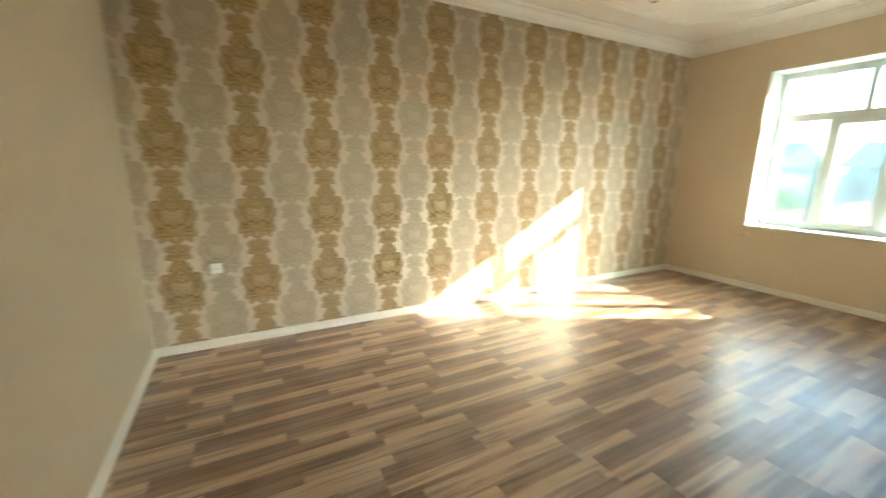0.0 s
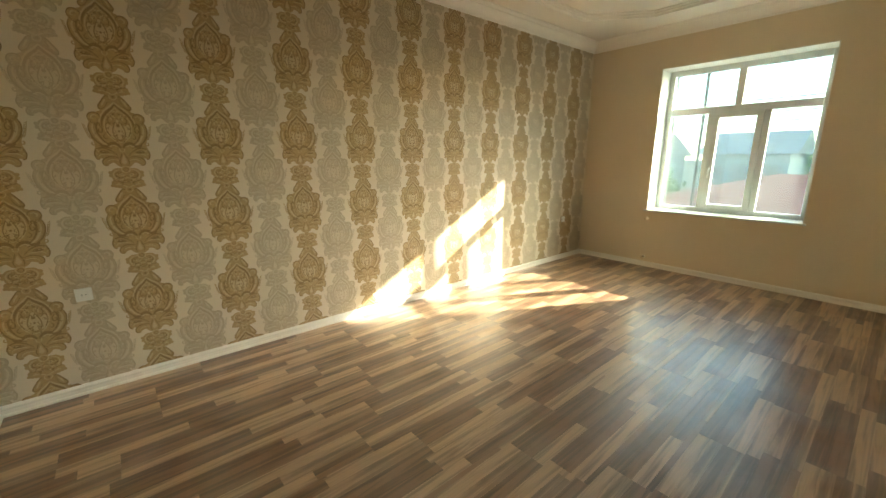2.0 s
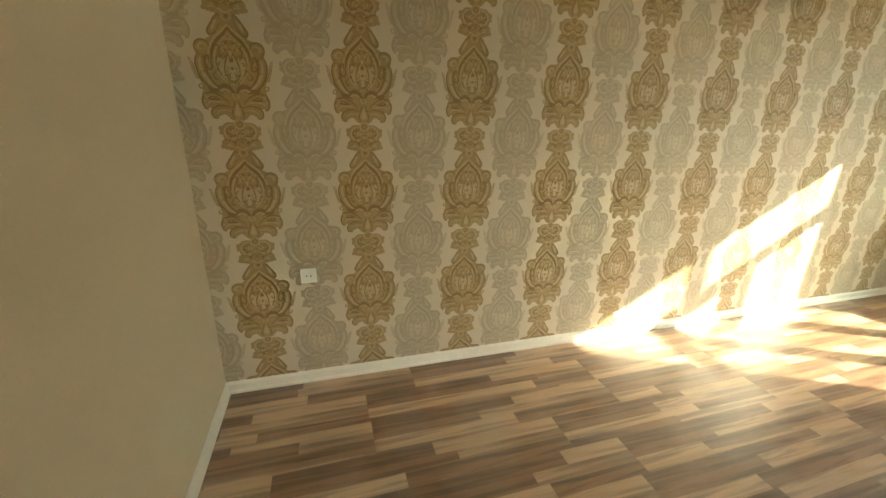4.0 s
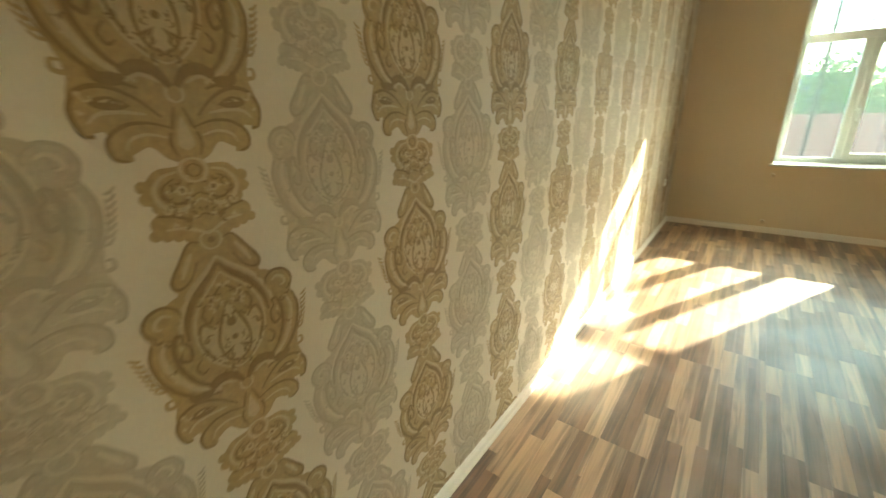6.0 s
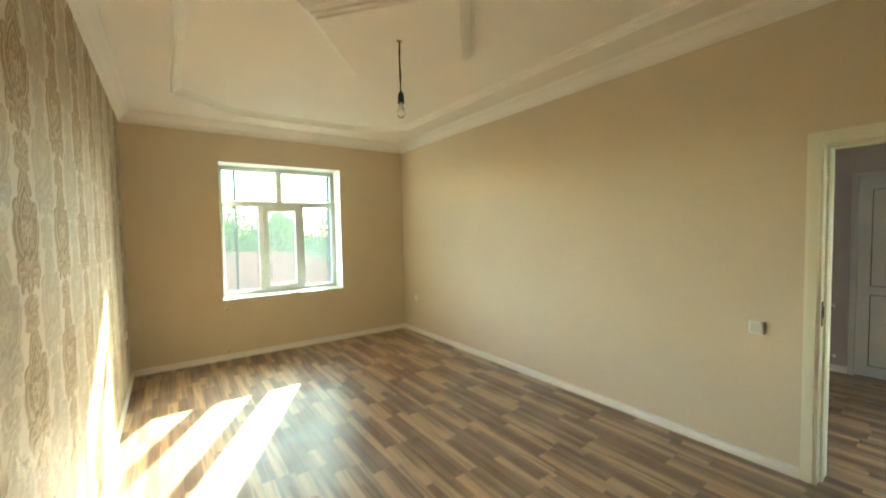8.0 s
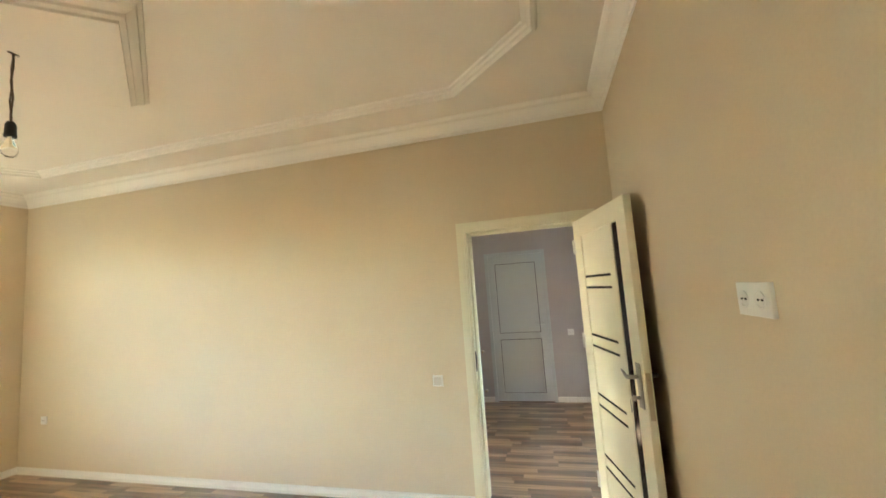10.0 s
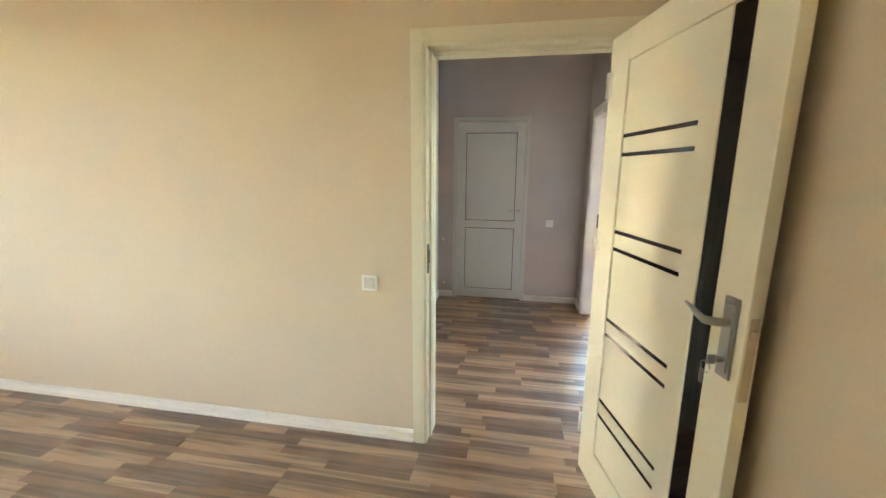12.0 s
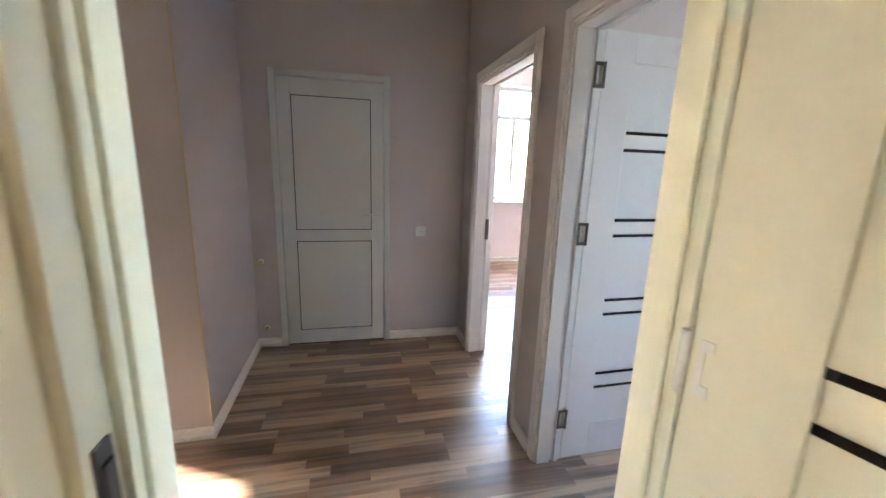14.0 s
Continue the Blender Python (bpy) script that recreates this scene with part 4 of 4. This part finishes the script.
    ribbon(bm, [(0.034, -0.052), (0.044, -0.070), (0.036, -0.088), (0.028, -0.078)], 0.006, 0.0020, 2)
    disc(bm, 0, -0.100, 0.009, 0.0022, 2, False)
    disc(bm, 0, -0.132, 0.006, 0.0022, 2, False)
    for i in range(4):
        ribbon(bm, [(0.006 + 0.004 * i, -0.148 - 0.002 * i), (0.012 + 0.005 * i, -0.160), (0.014 + 0.007 * i, -0.172 + 0.005 * i)], 0.003, 0.0022, 2, 0.0006)
    # dark volutes under the panel
    ribbon(bm, [(0.004, -0.228), (0.020, -0.206), (0.044, -0.202), (0.068, -0.218), (0.090, -0.216), (0.094, -0.204)], 0.020, 0.0034, 2, 0.0020)
    ribbon(bm, [(0.018, -0.222), (0.040, -0.212), (0.060, -0.222)], 0.006, 0.0054, 1, 0.0008)
    # middle stem
    blob(bm, [(0.0, -0.206), (0.014, -0.222), (0.012, -0.242), (0.022, -0.268), (0.036, -0.298), (0.030, -0.324), (0.0, -0.345)], 0.0009, 0, closed_half=True)
    ribbon(bm, [(0.0, -0.224), (0.010, -0.230), (0.010, -0.244), (0.0, -0.250)], 0.005, 0.0018, 1)
    ribbon(bm, [(0.006, -0.256), (0.014, -0.282), (0.022, -0.308), (0.016, -0.330)], 0.006, 0.0018, 2)
    blob(bm, [(0.0, -0.268), (0.008, -0.290), (0.012, -0.312), (0.0, -0.322)], 0.0018, 1, closed_half=True)
    # small hearts between stem and leaves
    blob(bm, [(0.026, -0.236), (0.036, -0.230), (0.048, -0.238), (0.038, -0.250)], 0.0010, 0, mirror=True)
    # outer paisley leaves
    blob(bm, [(0.026, -0.272), (0.052, -0.244), (0.085, -0.228), (0.115, -0.234), (0.129, -0.258), (0.125, -0.288), (0.110, -0.296), (0.111, -0.276), (0.094, -0.266), (0.061, -0.274)], 0.0011, 0, mirror=True)
    ribbon(bm, [(0.026, -0.270), (0.052, -0.244), (0.085, -0.228), (0.115, -0.234), (0.129, -0.260), (0.122, -0.290), (0.110, -0.292)], 0.007, 0.0016, 2, 0.0012)
    ribbon(bm, [(0.044, -0.266), (0.073, -0.262), (0.099, -0.264), (0.113, -0.276)], 0.006, 0.0016, 1, 0.001)
    blob(bm, [(0.059, -0.254), (0.082, -0.241), (0.106, -0.246), (0.101, -0.256), (0.077, -0.260)], 0.0018, 2, mirror=True)
    ribbon(bm, [(0.068, -0.252), (0.084, -0.247), (0.097, -0.250)], 0.004, 0.0024, 1, 0.0006)
    # lower curls
    ribbon(bm, [(0.014, -0.292), (0.040, -0.286), (0.068, -0.288), (0.090, -0.302), (0.090, -0.322), (0.074, -0.324)], 0.024, 0.0012, 0, 0.002)
    ribbon(bm, [(0.018, -0.286), (0.044, -0.278), (0.074, -0.280), (0.098, -0.298), (0.098, -0.322), (0.080, -0.330)], 0.006, 0.0026, 2, 0.001)
    ribbon(bm, [(0.024, -0.300), (0.050, -0.294), (0.072, -0.300), (0.080, -0.314)], 0.005, 0.0030, 1, 0.001)
    # side tendrils and fern sprigs
    ribbon(bm, [(0.104, -0.198), (0.116, -0.212), (0.130, -0.210), (0.130, -0.198), (0.122, -0.198)], 0.007, 0.0012, 0)
    ribbon(bm, [(0.124, -0.180), (0.138, -0.150), (0.144, -0.110)], 0.003, 0.0008, 2, 0.0006)
    for i in range(8):
        f = i / 7
        a, b = 0.126 + 0.018 * f ** 0.7, -0.176 + 0.072 * f
        ribbon(bm, [(a, b), (a + 0.007, b + 0.001), (a + 0.015, b + 0.009)], 0.005, 0.0008, 0, 0.0006)
    # fine curls that fill the print
    rf = random.Random(7)
    left = 90
    while left:
        a, b = rf.uniform(0.006, 0.118), rf.uniform(-0.455, -0.015)
        inside = (a / 0.064) ** 2 + ((b + 0.110) / 0.095) ** 2 < 1 or (a - 0.104) ** 2 / 0.014 ** 2 + (b + 0.12) ** 2 / 0.055 ** 2 < 1 or ((a - 0.095) / 0.035) ** 2 + ((b + 0.25) / 0.014) ** 2 < 1 or (a / 0.060) ** 2 + ((b + 0.405) / 0.052) ** 2 < 1
        if not inside:
            continue
        left -= 1
        r0, a0, turn = rf.uniform(0.004, 0.009), rf.uniform(0, 6.28), rf.choice((-1, 1)) * rf.uniform(2.2, 4.0)
        ribbon(bm, [(a + r0 * (1 - 0.2 * k) * math.cos(a0 + turn * k / 3), b + r0 * (1 - 0.2 * k) * math.sin(a0 + turn * k / 3)) for k in range(4)], rf.uniform(0.003, 0.005), 0.0042, rf.choice((1, 2, 2)), 0.0006)
    # small medallion: ring, scalloped shield, skirt
    blob(bm, [(0.0, -0.340), (0.026, -0.344), (0.052, -0.346), (0.068, -0.360), (0.076, -0.378), (0.074, -0.396), (0.062, -0.408), (0.078, -0.424), (0.074, -0.446), (0.052, -0.452), (0.030, -0.462), (0.0, -0.476)], 0.0008, 0, closed_half=True)
    for i in range(5):
        a = 0.5 + 0.55 * i - 0.75
        disc(bm, 0.030 + 0.046 * math.cos(a), -0.378 - 0.034 * math.sin(a), 0.010, 0.0010, 0)
    for i in range(5):
        disc(bm, 0.016 + 0.015 * i, -0.462 + 0.004 * i, 0.009, 0.0010, 0)
    disc(bm, 0, -0.352, 0.022, 0.0014, 0, False)
    ribbon(bm, [(0.0, -0.333), (0.014, -0.338), (0.020, -0.352), (0.013, -0.366), (0.0, -0.371)], 0.007, 0.0018, 1, 0.0014)
    ribbon(bm, [(0.0, -0.342), (0.008, -0.346), (0.011, -0.353), (0.007, -0.360), (0.0, -0.363)], 0.004, 0.0018, 2, 0.0008)
    ribbon(bm, [(0.026, -0.352), (0.048, -0.358), (0.062, -0.378), (0.056, -0.400), (0.034, -0.412), (0.014, -0.406), (0.0, -0.398)], 0.008, 0.0018, 1, 0.0014)
    ribbon(bm, [(0.032, -0.362), (0.050, -0.374), (0.048, -0.394), (0.030, -0.402), (0.012, -0.394), (0.0, -0.388)], 0.005, 0.0022, 2, 0.001)
    disc(bm, 0.024, -0.382, 0.008, 0.0018, 1)
    disc(bm, 0.024, -0.382, 0.004, 0.0022, 2)
    ribbon(bm, [(0.068, -0.416), (0.044, -0.420), (0.020, -0.430), (0.0, -0.424)], 0.006, 0.0016, 2)
    ribbon(bm, [(0.060, -0.440), (0.036, -0.442), (0.014, -0.452), (0.0, -0.460)], 0.006, 0.0016, 1)
    me = bpy.data.meshes.new("medallion")
    bm.normal_update()
    bm.to_mesh(me)
    bm.free()
    for m in mats:
        me.materials.append(m)
    return me


PITCH = 0.531
me_gold, me_grey = medallion((M_GOLD, M_GOLD_HI, M_GOLD_LO)), medallion((M_GREY, M_GREY_HI, M_GREY_LO))
for me, ys, zs in ((me_gold, 0.225, 0.642), (me_grey, 0.225 - PITCH / 2, 0.642 - PITCH / 2)):
    for i in range(-0, 13):
        for j in range(-1, 6):
            y, z = ys + i * PITCH, zs + j * PITCH
            if y < -0.12 or y > 6.05 or z < 0.0 or z > 3.05:
                continue
            m = new("medallion", me)
            m.parent = wall_west
            m.matrix_basis = pose(0.0, y, z)

# ---- laminate floor ----
tagged(structure("floor", [(-0.2, W + 0.16, -0.2, L, -0.15, -0.009), (W + 0.16, 8.7, -4.35, 5.2, -0.15, -0.009), (W - 0.1, W + 0.16, -3.3, -0.2, -0.15, -0.009)], M_CORE, "brown multi-strip laminate floor running towards the window", "floor"))
floor = bpy.data.objects["floor"]


def board_mesh(seed, bw=0.198, bl=1.29):
    """One three-strip board: staves of uneven length side by side, flush on top."""
    rnd = random.Random(seed)
    bm = bmesh.new()
    cuts = [0.0]
    while cuts[-1] < bw - 0.075:
        cuts.append(cuts[-1] + rnd.choice((0.046, 0.054, 0.062, 0.066, 0.072)))
    cuts.append(bw)
    for xa, xb in zip(cuts, cuts[1:]):
        y = -rnd.uniform(0.05, 0.5)
        while y < bl:
            l = rnd.uniform(0.70, 1.25)
            y0, y1 = max(y, 0), min(y + l, bl)
            y += l
            if y1 - y0 < 0.02:
                continue
            z = -rnd.uniform(0.0, 0.0002)
            x0, x1 = xa + 0.0002, xb - 0.0002
            v = [bm.verts.new(c) for c in ((x0, y0 + 0.0002, z), (x1, y0 + 0.0002, z), (x1, y1 - 0.0002, z), (x0, y1 - 0.0002, z), (x0, y0 + 0.0002, z - 0.006), (x1, y0 + 0.0002, z - 0.006), (x1, y1 - 0.0002, z - 0.006), (x0, y1 - 0.0002, z - 0.006))]
            for q in ((0, 1, 2, 3), (0, 4, 5, 1), (1, 5, 6, 2), (2, 6, 7, 3), (3, 7, 4, 0)):
                bm.faces.new([v[k] for k in q])
    me = bpy.data.meshes.new("plank")
    bm.to_mesh(me)
    bm.free()
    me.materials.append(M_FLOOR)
    return me


rnd = random.Random(3)


def lay(x0, x1, y0, y1):
    x = x0
    while x < x1 - 0.01:
        y = y0 - rnd.uniform(0.05, 1.2)
        while y < y1 - 0.01:
            me = board_mesh(rnd.randrange(10 ** 6), min(0.198, x1 - x))
            a, b = max(y, y0), min(y + 1.29, y1)
            for v in me.vertices:
                v.co.y = min(max(v.co.y, a - y), b - y)
            ob = new("plank", me)
            ob.parent = floor
            ob.matrix_basis = pose(x, y, 0.0)
            y += 1.2902
        x += 0.1982


lay(0.0, W + 0.16, 0.0, L)
lay(W + 0.16, HX, YS, 2.9)
lay(4.76, 8.5, -4.2, YS)
lay(W, 4.66, -3.2, YS)
lay(W + 0.16, 7.0, 2.9, 5.0)
lay(HX, 7.0, 1.70, 2.9)
